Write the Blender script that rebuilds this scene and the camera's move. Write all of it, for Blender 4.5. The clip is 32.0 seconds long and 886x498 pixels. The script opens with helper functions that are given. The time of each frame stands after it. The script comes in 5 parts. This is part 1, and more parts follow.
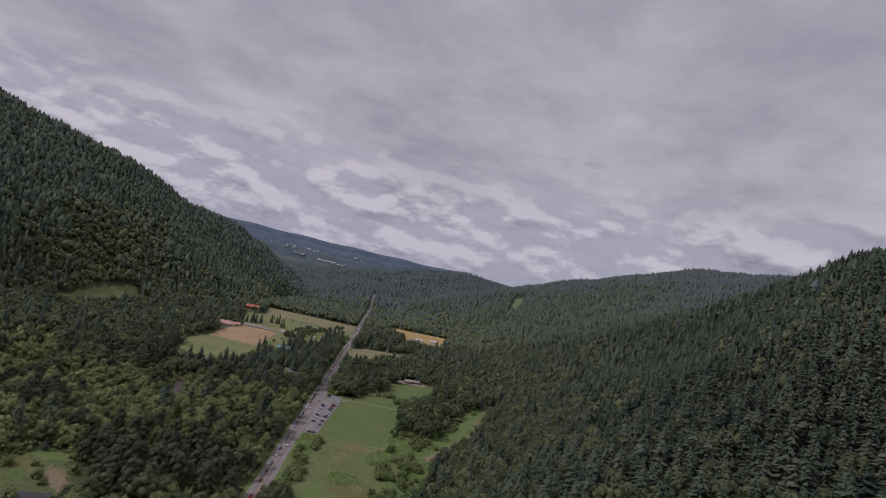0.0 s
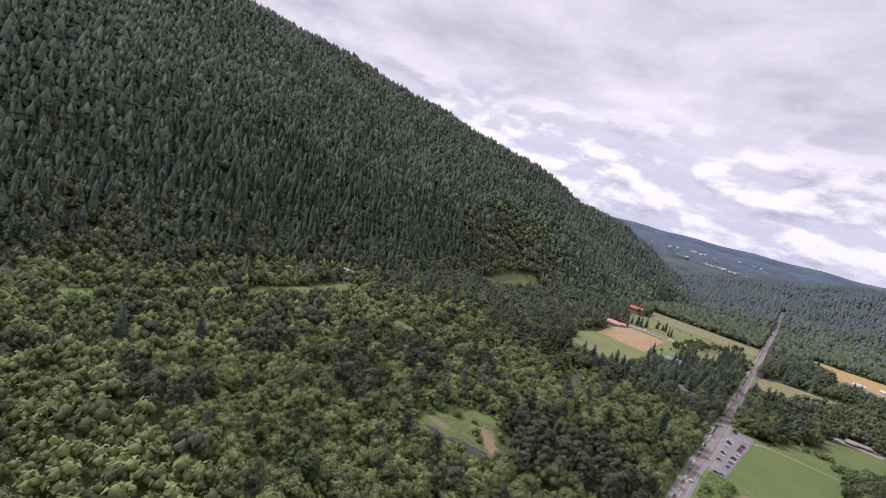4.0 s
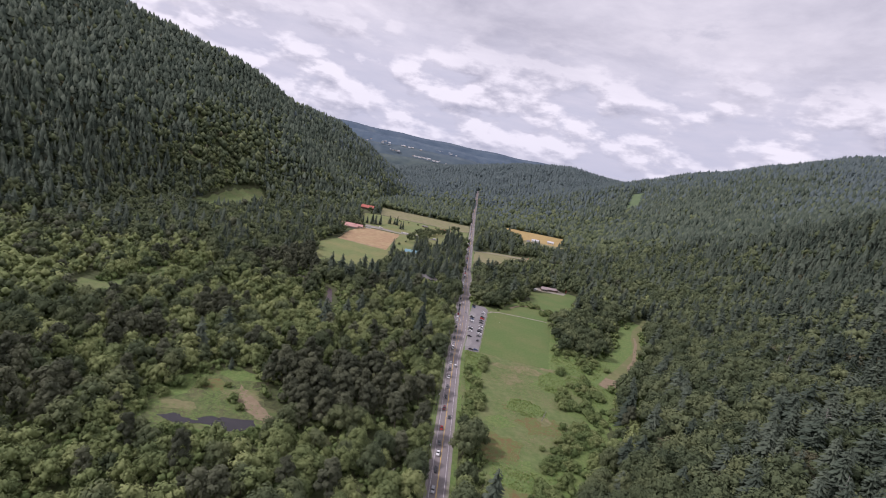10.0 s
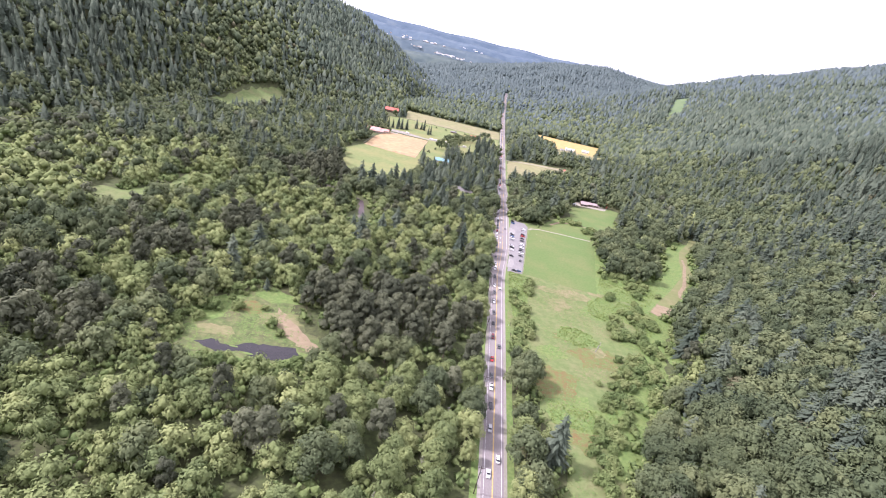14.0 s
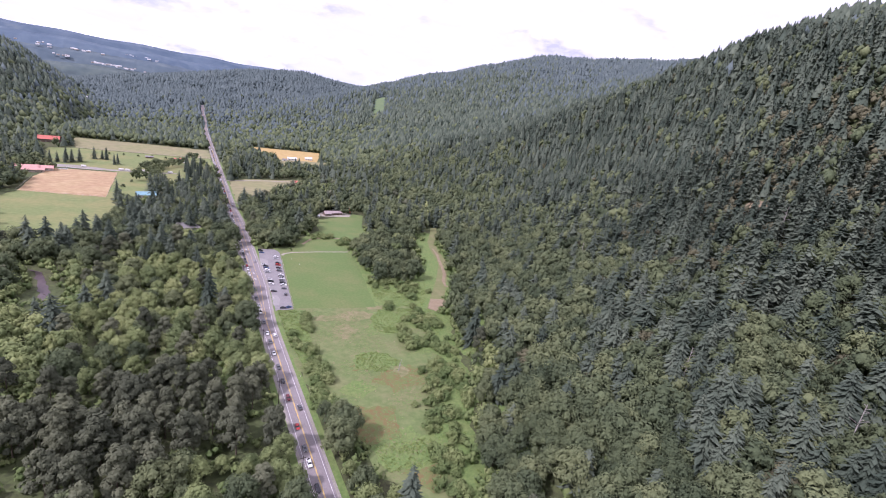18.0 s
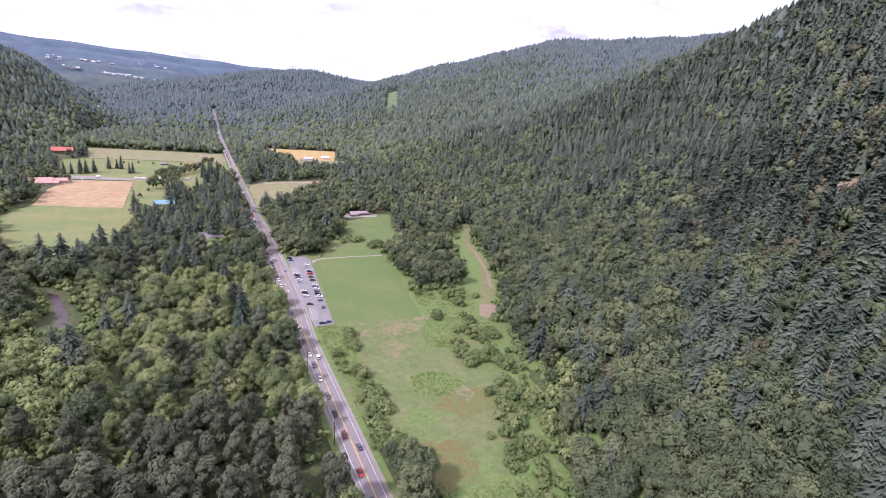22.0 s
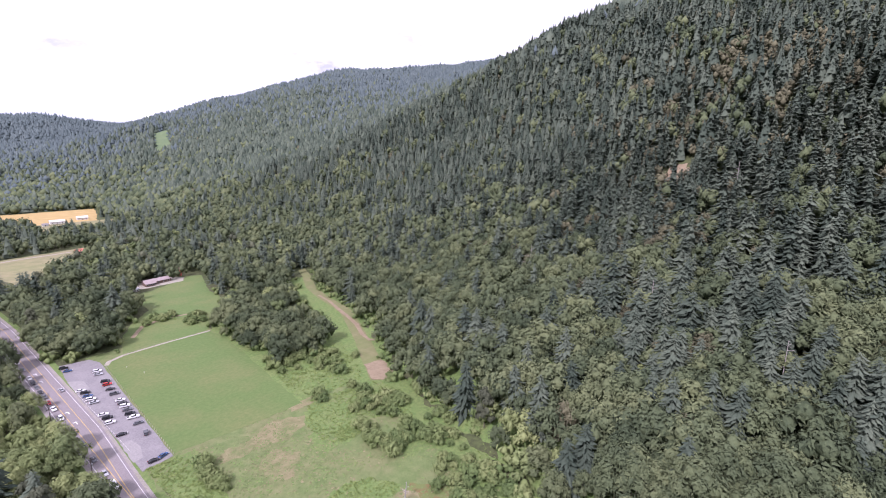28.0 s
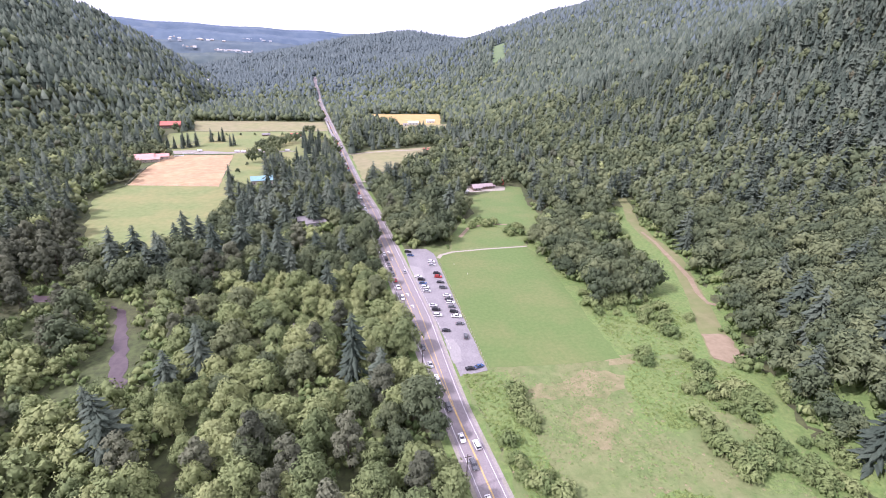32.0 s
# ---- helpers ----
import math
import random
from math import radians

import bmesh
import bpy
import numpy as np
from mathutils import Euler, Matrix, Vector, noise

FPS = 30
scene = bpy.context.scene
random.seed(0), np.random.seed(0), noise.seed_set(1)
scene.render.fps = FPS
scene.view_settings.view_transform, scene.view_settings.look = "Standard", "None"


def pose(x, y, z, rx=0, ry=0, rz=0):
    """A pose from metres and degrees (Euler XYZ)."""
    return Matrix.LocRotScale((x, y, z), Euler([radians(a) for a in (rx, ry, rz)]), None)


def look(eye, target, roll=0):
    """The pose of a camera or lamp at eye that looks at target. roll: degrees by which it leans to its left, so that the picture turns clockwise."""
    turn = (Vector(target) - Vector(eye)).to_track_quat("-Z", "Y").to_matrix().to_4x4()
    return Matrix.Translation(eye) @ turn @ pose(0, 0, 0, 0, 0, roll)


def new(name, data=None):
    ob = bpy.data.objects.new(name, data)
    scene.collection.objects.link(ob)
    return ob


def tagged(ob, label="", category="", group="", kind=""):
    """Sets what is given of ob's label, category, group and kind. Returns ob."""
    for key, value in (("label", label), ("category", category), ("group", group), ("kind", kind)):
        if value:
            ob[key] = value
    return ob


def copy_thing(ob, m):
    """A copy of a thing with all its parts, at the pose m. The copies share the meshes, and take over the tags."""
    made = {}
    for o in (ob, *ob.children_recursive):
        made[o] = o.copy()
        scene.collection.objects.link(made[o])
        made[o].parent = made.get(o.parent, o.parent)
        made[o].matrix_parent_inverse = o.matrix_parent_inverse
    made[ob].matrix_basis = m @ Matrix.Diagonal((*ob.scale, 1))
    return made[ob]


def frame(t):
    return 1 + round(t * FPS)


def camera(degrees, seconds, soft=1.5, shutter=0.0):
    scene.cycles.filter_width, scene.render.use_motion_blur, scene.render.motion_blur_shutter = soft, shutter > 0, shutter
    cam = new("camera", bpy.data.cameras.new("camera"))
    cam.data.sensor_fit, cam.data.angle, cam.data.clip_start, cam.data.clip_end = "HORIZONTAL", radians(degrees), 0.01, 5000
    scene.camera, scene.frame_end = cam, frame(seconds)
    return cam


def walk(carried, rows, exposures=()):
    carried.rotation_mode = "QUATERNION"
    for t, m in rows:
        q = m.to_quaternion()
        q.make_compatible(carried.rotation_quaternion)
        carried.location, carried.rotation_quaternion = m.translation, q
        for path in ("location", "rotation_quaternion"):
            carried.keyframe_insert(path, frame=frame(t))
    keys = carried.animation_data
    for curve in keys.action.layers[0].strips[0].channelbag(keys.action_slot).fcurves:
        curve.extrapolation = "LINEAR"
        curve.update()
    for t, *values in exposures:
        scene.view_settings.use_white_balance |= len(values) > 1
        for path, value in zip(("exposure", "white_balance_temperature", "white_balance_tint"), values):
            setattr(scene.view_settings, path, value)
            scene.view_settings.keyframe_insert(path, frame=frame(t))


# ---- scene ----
cam = camera(86.2, 32.0, 1.0)

PATH = [
    (0, (58.543, -478.369, 169.567), (58.736, -476.383, 169.704), 11.9),
    (0.5, (50.05, -476.391, 169.779), (49.999, -474.394, 169.868), 13.1),
    (1, (44.918, -472.969, 170.089), (44.604, -470.994, 170.128), 13.6),
    (1.5, (43.61, -470.903, 169.901), (43.069, -468.978, 169.901), 13.7),
    (2, (42.562, -468.757, 169.63), (41.745, -466.931, 169.619), 13.2),
    (2.5, (38.01, -469.93, 168.752), (36.973, -468.22, 168.729), 15.6),
    (4.5, (21.373, -452.375, 166.568), (20.205, -450.779, 166.27), 13.7),
    (5, (17.81, -450.094, 166.726), (17.01, -448.287, 166.421), 15.5),
    (5.5, (14.682, -447.849, 167.038), (14.203, -445.928, 166.753), 17.8),
    (6, (12.184, -444.864, 167.242), (11.821, -442.928, 166.897), 17.7),
    (6.5, (8.519, -440.958, 167.211), (8.291, -439.015, 166.796), 16.9),
    (7, (5.511, -437.088, 166.928), (5.35, -435.152, 166.452), 14.9),
    (7.5, (3.238, -432.868, 166.845), (3.183, -430.966, 166.229), 11.6),
    (8, (1.138, -428.083, 166.685), (1.253, -426.196, 166.033), 9.9),
    (8.5, (-1.326, -422.945, 166.124), (-1.127, -421.04, 165.546), 10.5),
    (9, (-4.193, -417.576, 165.122), (-3.952, -415.655, 164.621), 9.2),
    (9.5, (-7.928, -412.165, 164.111), (-7.856, -410.211, 163.69), 8.2),
    (10, (-11.267, -406.661, 162.806), (-11.345, -404.697, 162.439), 10.8),
    (10.5, (-14.04, -401.144, 161.609), (-14.109, -399.19, 161.189), 12.3),
    (11, (-17.304, -396.16, 160.706), (-17.354, -394.199, 160.314), 13.3),
    (11.5, (-20.4, -391.842, 160.034), (-20.499, -389.876, 159.683), 13.4),
    (12, (-23.402, -387.897, 159.278), (-23.566, -385.941, 158.894), 12.8),
    (12.5, (-26.541, -384.245, 158.393), (-26.756, -382.302, 157.973), 13.1),
    (13, (-28.962, -380.787, 157.996), (-29.165, -378.858, 157.511), 13.2),
    (13.5, (-31.481, -376.43, 157.376), (-31.574, -374.523, 156.782), 13.6),
    (15.5, (-42.462, -361.774, 159.918), (-42.576, -360.1, 158.829), 6.1),
    (16, (-42.468, -356.489, 159.963), (-42.291, -354.763, 158.968), 7.1),
    (16.5, (-46.121, -351.423, 159.12), (-45.613, -349.686, 158.267), 11.3),
    (17, (-47.01, -345.035, 158.293), (-46.331, -343.3, 157.565), 11.0),
    (17.5, (-47.998, -339.542, 157.741), (-47.152, -337.845, 157.103), 10.5),
    (18, (-48.936, -334.433, 157.128), (-47.982, -332.765, 156.574), 8.3),
    (18.5, (-50.085, -328.876, 156.367), (-49.001, -327.264, 155.892), 7.0),
    (19, (-50.862, -323.277, 155.559), (-49.702, -321.703, 155.137), 6.1),
    (19.5, (-51.233, -317.491, 154.395), (-50.069, -315.915, 153.993), 5.1),
    (20, (-51.982, -311.495, 153.359), (-50.846, -309.908, 152.922), 5.1),
    (20.5, (-52.863, -305.947, 152.271), (-51.734, -304.376, 151.764), 5.6),
    (21, (-53.885, -300.218, 150.989), (-52.814, -298.619, 150.446), 6.3),
    (21.5, (-54.275, -294.334, 149.866), (-53.382, -292.642, 149.281), 4.1),
    (22, (-54.895, -288.046, 148.94), (-53.99, -286.361, 148.353), 5.3),
    (22.5, (-55.548, -282.045, 147.911), (-54.682, -280.337, 147.334), 6.0),
    (23, (-55.902, -276.445, 147.002), (-54.963, -274.765, 146.46), 6.7),
    (23.5, (-56.588, -270.296, 145.96), (-55.556, -268.679, 145.393), 6.3),
    (24, (-56.95, -263.545, 144.87), (-55.902, -261.962, 144.242), 5.3),
    (24.5, (-56.777, -257.384, 143.769), (-55.682, -255.844, 143.113), 4.7),
    (25, (-55.67, -252.526, 142.765), (-54.523, -251.017, 142.129), 4.4),
    (25.5, (-55.268, -246.959, 141.827), (-54.074, -245.474, 141.22), 4.7),
    (26, (-54.963, -241.18, 140.755), (-53.718, -239.7, 140.246), 4.3),
    (26.5, (-54.354, -235.678, 140.133), (-53.022, -234.243, 139.726), 2.8),
    (28.5, (-50.637, -203.318, 136.172), (-49.083, -202.143, 135.718), 0.6),
    (29, (-50.099, -198.111, 135.467), (-48.689, -196.809, 134.906), 0.5),
    (29.5, (-50.507, -192.745, 134.238), (-49.178, -191.379, 133.632), 1.3),
    (30, (-51.198, -186.837, 132.59), (-49.972, -185.386, 131.963), 4.5),
    (30.5, (-52.24, -180.414, 130.77), (-51.188, -178.855, 130.089), 6.2),
    (31, (-53.529, -173.73, 129.217), (-52.665, -172.098, 128.449), 5.6),
    (31.5, (-51.967, -167.035, 127.624), (-51.253, -165.342, 126.833), 3.7),
    (32, (-47.692, -159.924, 126.314), (-47.163, -158.146, 125.567), 1.4),
]
walk(cam, [(t, look(eye, target, roll)) for t, eye, target, roll in PATH],
     [(t, stops, 6150 if t < 14 else 5820, 27 if t < 14 else 37) for t, stops in ((0, -1.65), (1, -1.45), (2.5, -1.32), (4.5, -0.6), (5.5, -0.9), (7, -0.5), (8, -0.05), (9, -0.55), (10, -0.85), (11, -0.65), (12, -0.8), (13, -0.25), (15.5, 1.1), (16, 1.05), (17, 0.5), (18, -0.1), (19, -0.55), (20, -0.3), (21, 0.2), (22, -0.02), (24, 0.1), (25, 0.42), (26, 0.24), (28.5, 0.05), (29, 0.07), (30, 0.45), (31, 0.6), (32, 0.4))])


# ---------------------------------------------------------------- world, sun
world = bpy.data.worlds.new("sky")
scene.world = world
world.use_nodes = True
wn, wl = world.node_tree.nodes, world.node_tree.links
wn.clear()


def wnode(kind, **values):
    n = wn.new(kind)
    for k, v in values.items():
        n.inputs[k].default_value = v
    return n


SUN_EL, SUN_AZ = 46.0, 264.0


def build_sky():
    tc = wnode("ShaderNodeTexCoord")
    sep = wnode("ShaderNodeSeparateXYZ")
    wl.new(tc.outputs["Generated"], sep.inputs[0])
    sky = wn.new("ShaderNodeTexSky")
    sky.sky_type, sky.sun_disc = "NISHITA", False
    sky.sun_elevation, sky.sun_rotation = radians(SUN_EL), radians(SUN_AZ)
    dim = wnode("ShaderNodeVectorMath")
    dim.operation = "SCALE"
    dim.inputs["Scale"].default_value = 0.085
    wl.new(sky.outputs[0], dim.inputs[0])

    def math_node(op, a, b=None, clamp=False):
        n = wn.new("ShaderNodeMath")
        n.operation, n.use_clamp = op, clamp
        for i, v in enumerate((a, b)):
            if v is None:
                continue
            if isinstance(v, (int, float)):
                n.inputs[i].default_value = v
            else:
                wl.new(v, n.inputs[i])
        return n.outputs[0]

    # cloud layer, seen in perspective from below
    up = math_node("MAXIMUM", sep.outputs[2], 0.0)
    den = math_node("ADD", up, 0.09)
    flat = wn.new("ShaderNodeCombineXYZ")
    wl.new(math_node("DIVIDE", sep.outputs[0], den), flat.inputs[0])
    wl.new(math_node("DIVIDE", sep.outputs[1], den), flat.inputs[1])

    def cloud_noise(scale, detail, rough, offset, dist=0.0):
        m = wn.new("ShaderNodeVectorMath")
        m.operation = "ADD"
        m.inputs[1].default_value = offset
        wl.new(flat.outputs[0], m.inputs[0])
        n = wnode("ShaderNodeTexNoise", Scale=scale, Detail=detail, Roughness=rough, Distortion=dist)
        wl.new(m.outputs[0], n.inputs["Vector"])
        return n.outputs["Fac"]

    def ramp(fac, *stops):
        r = wn.new("ShaderNodeValToRGB")
        while len(r.color_ramp.elements) < len(stops):
            r.color_ramp.elements.new(0.5)
        for e, (p, c) in zip(r.color_ramp.elements, stops):
            e.position, e.color = p, (*c, 1) if len(c) == 3 else c
        wl.new(fac, r.inputs[0])
        return r.outputs[0]

    big = cloud_noise(0.62, 7.0, 0.58, (3.1, 1.7, 0.0), 0.3)
    fine = cloud_noise(2.2, 8.0, 0.6, (7.3, 2.2, 4.0), 0.2)
    cover = ramp(math_node("ADD", math_node("MULTIPLY", big, 0.7), math_node("MULTIPLY", fine, 0.3)),
                 (0.28, (0.45, 0.45, 0.45)), (0.42, (1, 1, 1)))
    tone = ramp(math_node("ADD", math_node("MULTIPLY", cloud_noise(0.9, 6.0, 0.6, (0.4, 5.1, 2.0), 0.4), 0.6), math_node("MULTIPLY", fine, 0.4)),
                (0.36, (0.66, 0.675, 0.725)), (0.5, (0.88, 0.89, 0.915)), (0.62, (1.06, 1.06, 1.06)))

    # heaped clouds low over the horizon, bright above and grey below
    def heap(shift, size):
        m = wn.new("ShaderNodeMapping")
        m.inputs["Scale"].default_value = (1.0, 1.0, 2.3)
        m.inputs["Location"].default_value = (0.35, 0.12, shift)
        wl.new(tc.outputs["Generated"], m.inputs[0])
        n = wnode("ShaderNodeTexNoise", Scale=size, Detail=8.0, Roughness=0.55, Distortion=0.0)
        wl.new(m.outputs[0], n.inputs["Vector"])
        return n.outputs["Fac"]

    body, above = heap(0.0, 8.5), heap(0.045, 8.5)
    low = ramp(sep.outputs[2], (0.0, (0.7, 0.7, 0.7)), (0.04, (1, 1, 1)), (0.16, (0.85, 0.85, 0.85)), (0.27, (0, 0, 0)))
    lumps = ramp(body, (0.44, (0, 0, 0)), (0.54, (1, 1, 1)))
    lit = math_node("ADD", math_node("MULTIPLY", math_node("SUBTRACT", body, above), 3.6), 0.58, True)
    lump_tone = ramp(lit, (0.05, (0.53, 0.555, 0.63)), (0.42, (0.82, 0.835, 0.88)), (0.8, (1.24, 1.24, 1.235)))

    def mix(fac, a, b):
        n = wn.new("ShaderNodeMix")
        n.data_type = "RGBA"
        for sock, v in ((n.inputs[0], fac), (n.inputs[6], a), (n.inputs[7], b)):
            if isinstance(v, tuple):
                sock.default_value = v
            else:
                wl.new(v, sock)
        return n.outputs[2]

    c = mix(cover, dim.outputs[0], tone)
    c = mix(low, c, mix(lumps, mix(fine, (0.70, 0.76, 0.86, 1), (0.92, 0.92, 0.96, 1)), lump_tone))
    # a pale band of thick air along the horizon
    band = ramp(sep.outputs[2], (0.0, (1, 1, 1)), (0.06, (0.45, 0.45, 0.45)), (0.14, (0, 0, 0)))
    c = mix(math_node("MULTIPLY", band, 0.38), c, (0.66, 0.73, 0.84, 1))
    under = math_node("LESS_THAN", sep.outputs[2], -0.02)
    c = mix(under, c, (0.06, 0.08, 0.06, 1))
    bg = wnode("ShaderNodeBackground", Strength=1.34)
    wl.new(c, bg.inputs[0])
    out = wn.new("ShaderNodeOutputWorld")
    wl.new(bg.outputs[0], out.inputs[0])


build_sky()
sun = new("sun", bpy.data.lights.new("sun", "SUN"))
sun.data.energy, sun.data.angle, sun.data.color = 4.3, radians(4), (1.0, 0.96, 0.92)
_el, _az = radians(SUN_EL), radians(SUN_AZ)
sun.matrix_world = look((math.sin(_az) * math.cos(_el) * 100, math.cos(_az) * math.cos(_el) * 100, math.sin(_el) * 100), (0, 0, 0))


# ---------------------------------------------------------------- materials
def material(name, stops, scale=1.0, rough=0.85, bump=0.0, bump_scale=None, big=0.0, big_stops=None, metal=0.0, spec=0.25, island=0.0, detail=6.0, tint="", deep=0.3, fine=0.0):
    """Base colour from a fine noise ramp, blended at a larger scale, with relief."""
    m = bpy.data.materials.new(name)
    m.use_nodes = True
    nt = m.node_tree
    bsdf = nt.nodes["Principled BSDF"]
    bsdf.inputs["Roughness"].default_value, bsdf.inputs["Metallic"].default_value = rough, metal
    bsdf.inputs["Specular IOR Level"].default_value = spec
    geo = nt.nodes.new("ShaderNodeNewGeometry")

    def noise_at(s, det, rgh=0.6):
        n = nt.nodes.new("ShaderNodeTexNoise")
        n.inputs["Scale"].default_value, n.inputs["Detail"].default_value, n.inputs["Roughness"].default_value = s, det, rgh
        nt.links.new(geo.outputs["Position"], n.inputs["Vector"])
        return n.outputs["Fac"]

    def ramp(fac, st):
        r = nt.nodes.new("ShaderNodeValToRGB")
        while len(r.color_ramp.elements) < len(st):
            r.color_ramp.elements.new(0.5)
        for e, (p, c) in zip(r.color_ramp.elements, st):
            e.position, e.color = p, (*c, 1)
        nt.links.new(fac, r.inputs[0])
        return r.outputs[0]

    fac = noise_at(scale, detail)
    sources = []
    if fine:
        sources.append((noise_at(0.8, 4.0, 0.7), fine))
    if island:
        sources.append((geo.outputs["Random Per Island"], island))
    if tint == "tree":
        at = nt.nodes.new("ShaderNodeAttribute")
        at.attribute_name = "tint"
        sources.append((at.outputs["Fac"], 0.44))
    elif tint == "object":
        sources.append((nt.nodes.new("ShaderNodeObjectInfo").outputs["Random"], 0.44))
    for sock, amount in sources:
        add = nt.nodes.new("ShaderNodeMath")
        add.operation = "MULTIPLY_ADD"
        nt.links.new(sock, add.inputs[0])
        add.inputs[1].default_value = amount
        sub = nt.nodes.new("ShaderNodeMath")
        sub.operation = "SUBTRACT"
        nt.links.new(fac, sub.inputs[0])
        sub.inputs[1].default_value = amount / 2
        nt.links.new(sub.outputs[0], add.inputs[2])
        fac = add.outputs[0]
    col = ramp(fac, stops)
    if big:
        mixn = nt.nodes.new("ShaderNodeMix")
        mixn.data_type = "RGBA"
        f2 = ramp(noise_at(big, 4.0), ((0.42, (0, 0, 0)), (0.62, (1, 1, 1))))
        nt.links.new(f2, mixn.inputs[0])
        nt.links.new(col, mixn.inputs[6])
        nt.links.new(ramp(fac, big_stops), mixn.inputs[7])
        col = mixn.outputs[2]
    nt.links.new(col, bsdf.inputs["Base Color"])
    if bump:
        b = nt.nodes.new("ShaderNodeBump")
        b.inputs["Strength"].default_value, b.inputs["Distance"].default_value = min(1.0, bump), deep
        nt.links.new(noise_at(bump_scale or scale, 5.0), b.inputs["Height"])
        nt.links.new(b.outputs[0], bsdf.inputs["Normal"])
    return m


def two(a, b, lo=0.35, hi=0.65):
    return ((lo, a), (hi, b))


M_FLOOR = material("forest_floor", two((0.05, 0.062, 0.026), (0.092, 0.118, 0.043)), 0.35, bump=0.8, big=0.02, big_stops=two((0.062, 0.06, 0.033), (0.102, 0.116, 0.047)))
M_LAWN = material("mown_grass", two((0.1, 0.157, 0.046), (0.126, 0.184, 0.057)), 0.5, bump=0.2, bump_scale=2.0, big=0.028, big_stops=two((0.126, 0.166, 0.055), (0.16, 0.188, 0.068)))
# distant ground with haze put into its base colour
M_HAZEFLOOR = material("hazed_wooded_ground", two((0.07, 0.10, 0.092), (0.10, 0.135, 0.12)), 0.03, bump=1.0, bump_scale=0.1, deep=4.0)
M_CUT = material("power_line_cut_grass", two((0.105, 0.155, 0.075), (0.135, 0.185, 0.088)), 0.05)
M_MEADOW = material("rough_meadow", two((0.112, 0.16, 0.053), (0.16, 0.202, 0.075)), 0.22, bump=0.8, bump_scale=0.8, big=0.05, big_stops=two((0.14, 0.168, 0.064), (0.195, 0.204, 0.092)))
M_WET = material("wet_clearing_sedge", ((0.36, (0.07, 0.095, 0.036)), (0.5, (0.108, 0.148, 0.05)), (0.64, (0.155, 0.185, 0.07))), 0.22, bump=1.0, bump_scale=0.8, big=0.09, big_stops=two((0.098, 0.102, 0.05), (0.162, 0.166, 0.074)), deep=0.5)
M_LUSH = material("lush_herbs", two((0.105, 0.168, 0.048), (0.158, 0.228, 0.068)), 0.5, bump=0.8, bump_scale=0.8, big=0.09, big_stops=two((0.125, 0.175, 0.055), (0.178, 0.228, 0.076)), deep=0.5)
M_RUSSET = material("russet_dock", ((0.37, (0.178, 0.125, 0.052)), (0.47, (0.162, 0.145, 0.058)), (0.56, (0.142, 0.172, 0.056))), 0.28, bump=1.0, bump_scale=0.9)
M_DRYGRASS = material("dry_pale_grass", two((0.19, 0.175, 0.085), (0.26, 0.225, 0.125)), 0.3, bump=0.8, bump_scale=1.0, big=0.06, big_stops=two((0.13, 0.155, 0.06), (0.19, 0.195, 0.085)))
M_PADDOCK = material("paddock_grass", two((0.145, 0.19, 0.065), (0.195, 0.228, 0.09)), 0.2, bump=0.3, big=0.02, big_stops=two((0.20, 0.215, 0.085), (0.25, 0.235, 0.10)))
M_ARENA = material("dry_arena_earth", two((0.33, 0.22, 0.12), (0.42, 0.29, 0.165)), 0.12, bump=0.2, big=0.03, big_stops=two((0.36, 0.26, 0.13), (0.45, 0.33, 0.19)))
M_HAY = material("dry_hay_field", two((0.205, 0.195, 0.10), (0.275, 0.245, 0.135)), 0.08, bump=0.3, big=0.012, big_stops=two((0.19, 0.20, 0.09), (0.26, 0.245, 0.12)))
M_STRAW = material("golden_straw_field", two((0.38, 0.27, 0.10), (0.45, 0.33, 0.14)), 0.06, bump=0.2)
M_ASPHALT = material("worn_asphalt", two((0.21, 0.185, 0.185), (0.27, 0.24, 0.24)), 1.5, bump=0.15, big=0.05, big_stops=two((0.20, 0.18, 0.175), (0.25, 0.225, 0.22)))
M_LOT = material("gravelly_lot_asphalt", two((0.19, 0.178, 0.178), (0.245, 0.232, 0.232)), 1.2, bump=0.2, big=0.12, big_stops=two((0.22, 0.208, 0.205), (0.275, 0.26, 0.255)))
M_SHOULDER = material("road_shoulder_gravel", two((0.25, 0.225, 0.205), (0.34, 0.31, 0.285)), 1.2, bump=0.4, big=0.1, big_stops=two((0.22, 0.21, 0.16), (0.30, 0.28, 0.22)))
M_PATH = material("pale_gravel_path", two((0.29, 0.265, 0.215), (0.37, 0.34, 0.28)), 1.0, bump=0.3)
M_DIRT = material("bare_trail_dirt", two((0.225, 0.175, 0.11), (0.285, 0.225, 0.145)), 0.3, bump=0.3)
M_TRAILGRASS = material("trail_grass", two((0.158, 0.168, 0.07), (0.212, 0.2, 0.097)), 0.2, bump=0.4, big=0.06, big_stops=two((0.15, 0.18, 0.065), (0.18, 0.19, 0.08)))
M_WHITE = material("white_road_paint", two((0.62, 0.61, 0.6), (0.78, 0.77, 0.75)), 2.0, rough=0.6)
M_YELLOW = material("yellow_road_paint", two((0.62, 0.42, 0.09), (0.72, 0.5, 0.13)), 2.0, rough=0.6)
M_WATER = material("dark_pond_water", two((0.02, 0.018, 0.02), (0.03, 0.026, 0.028)), 0.2, rough=0.12, spec=0.5)
M_MUD = material("purple_brown_creek_silt", two((0.075, 0.055, 0.06), (0.11, 0.085, 0.085)), 0.3, rough=0.35)
M_BARK = material("tree_bark", two((0.09, 0.07, 0.05), (0.16, 0.13, 0.10)), 2.0)
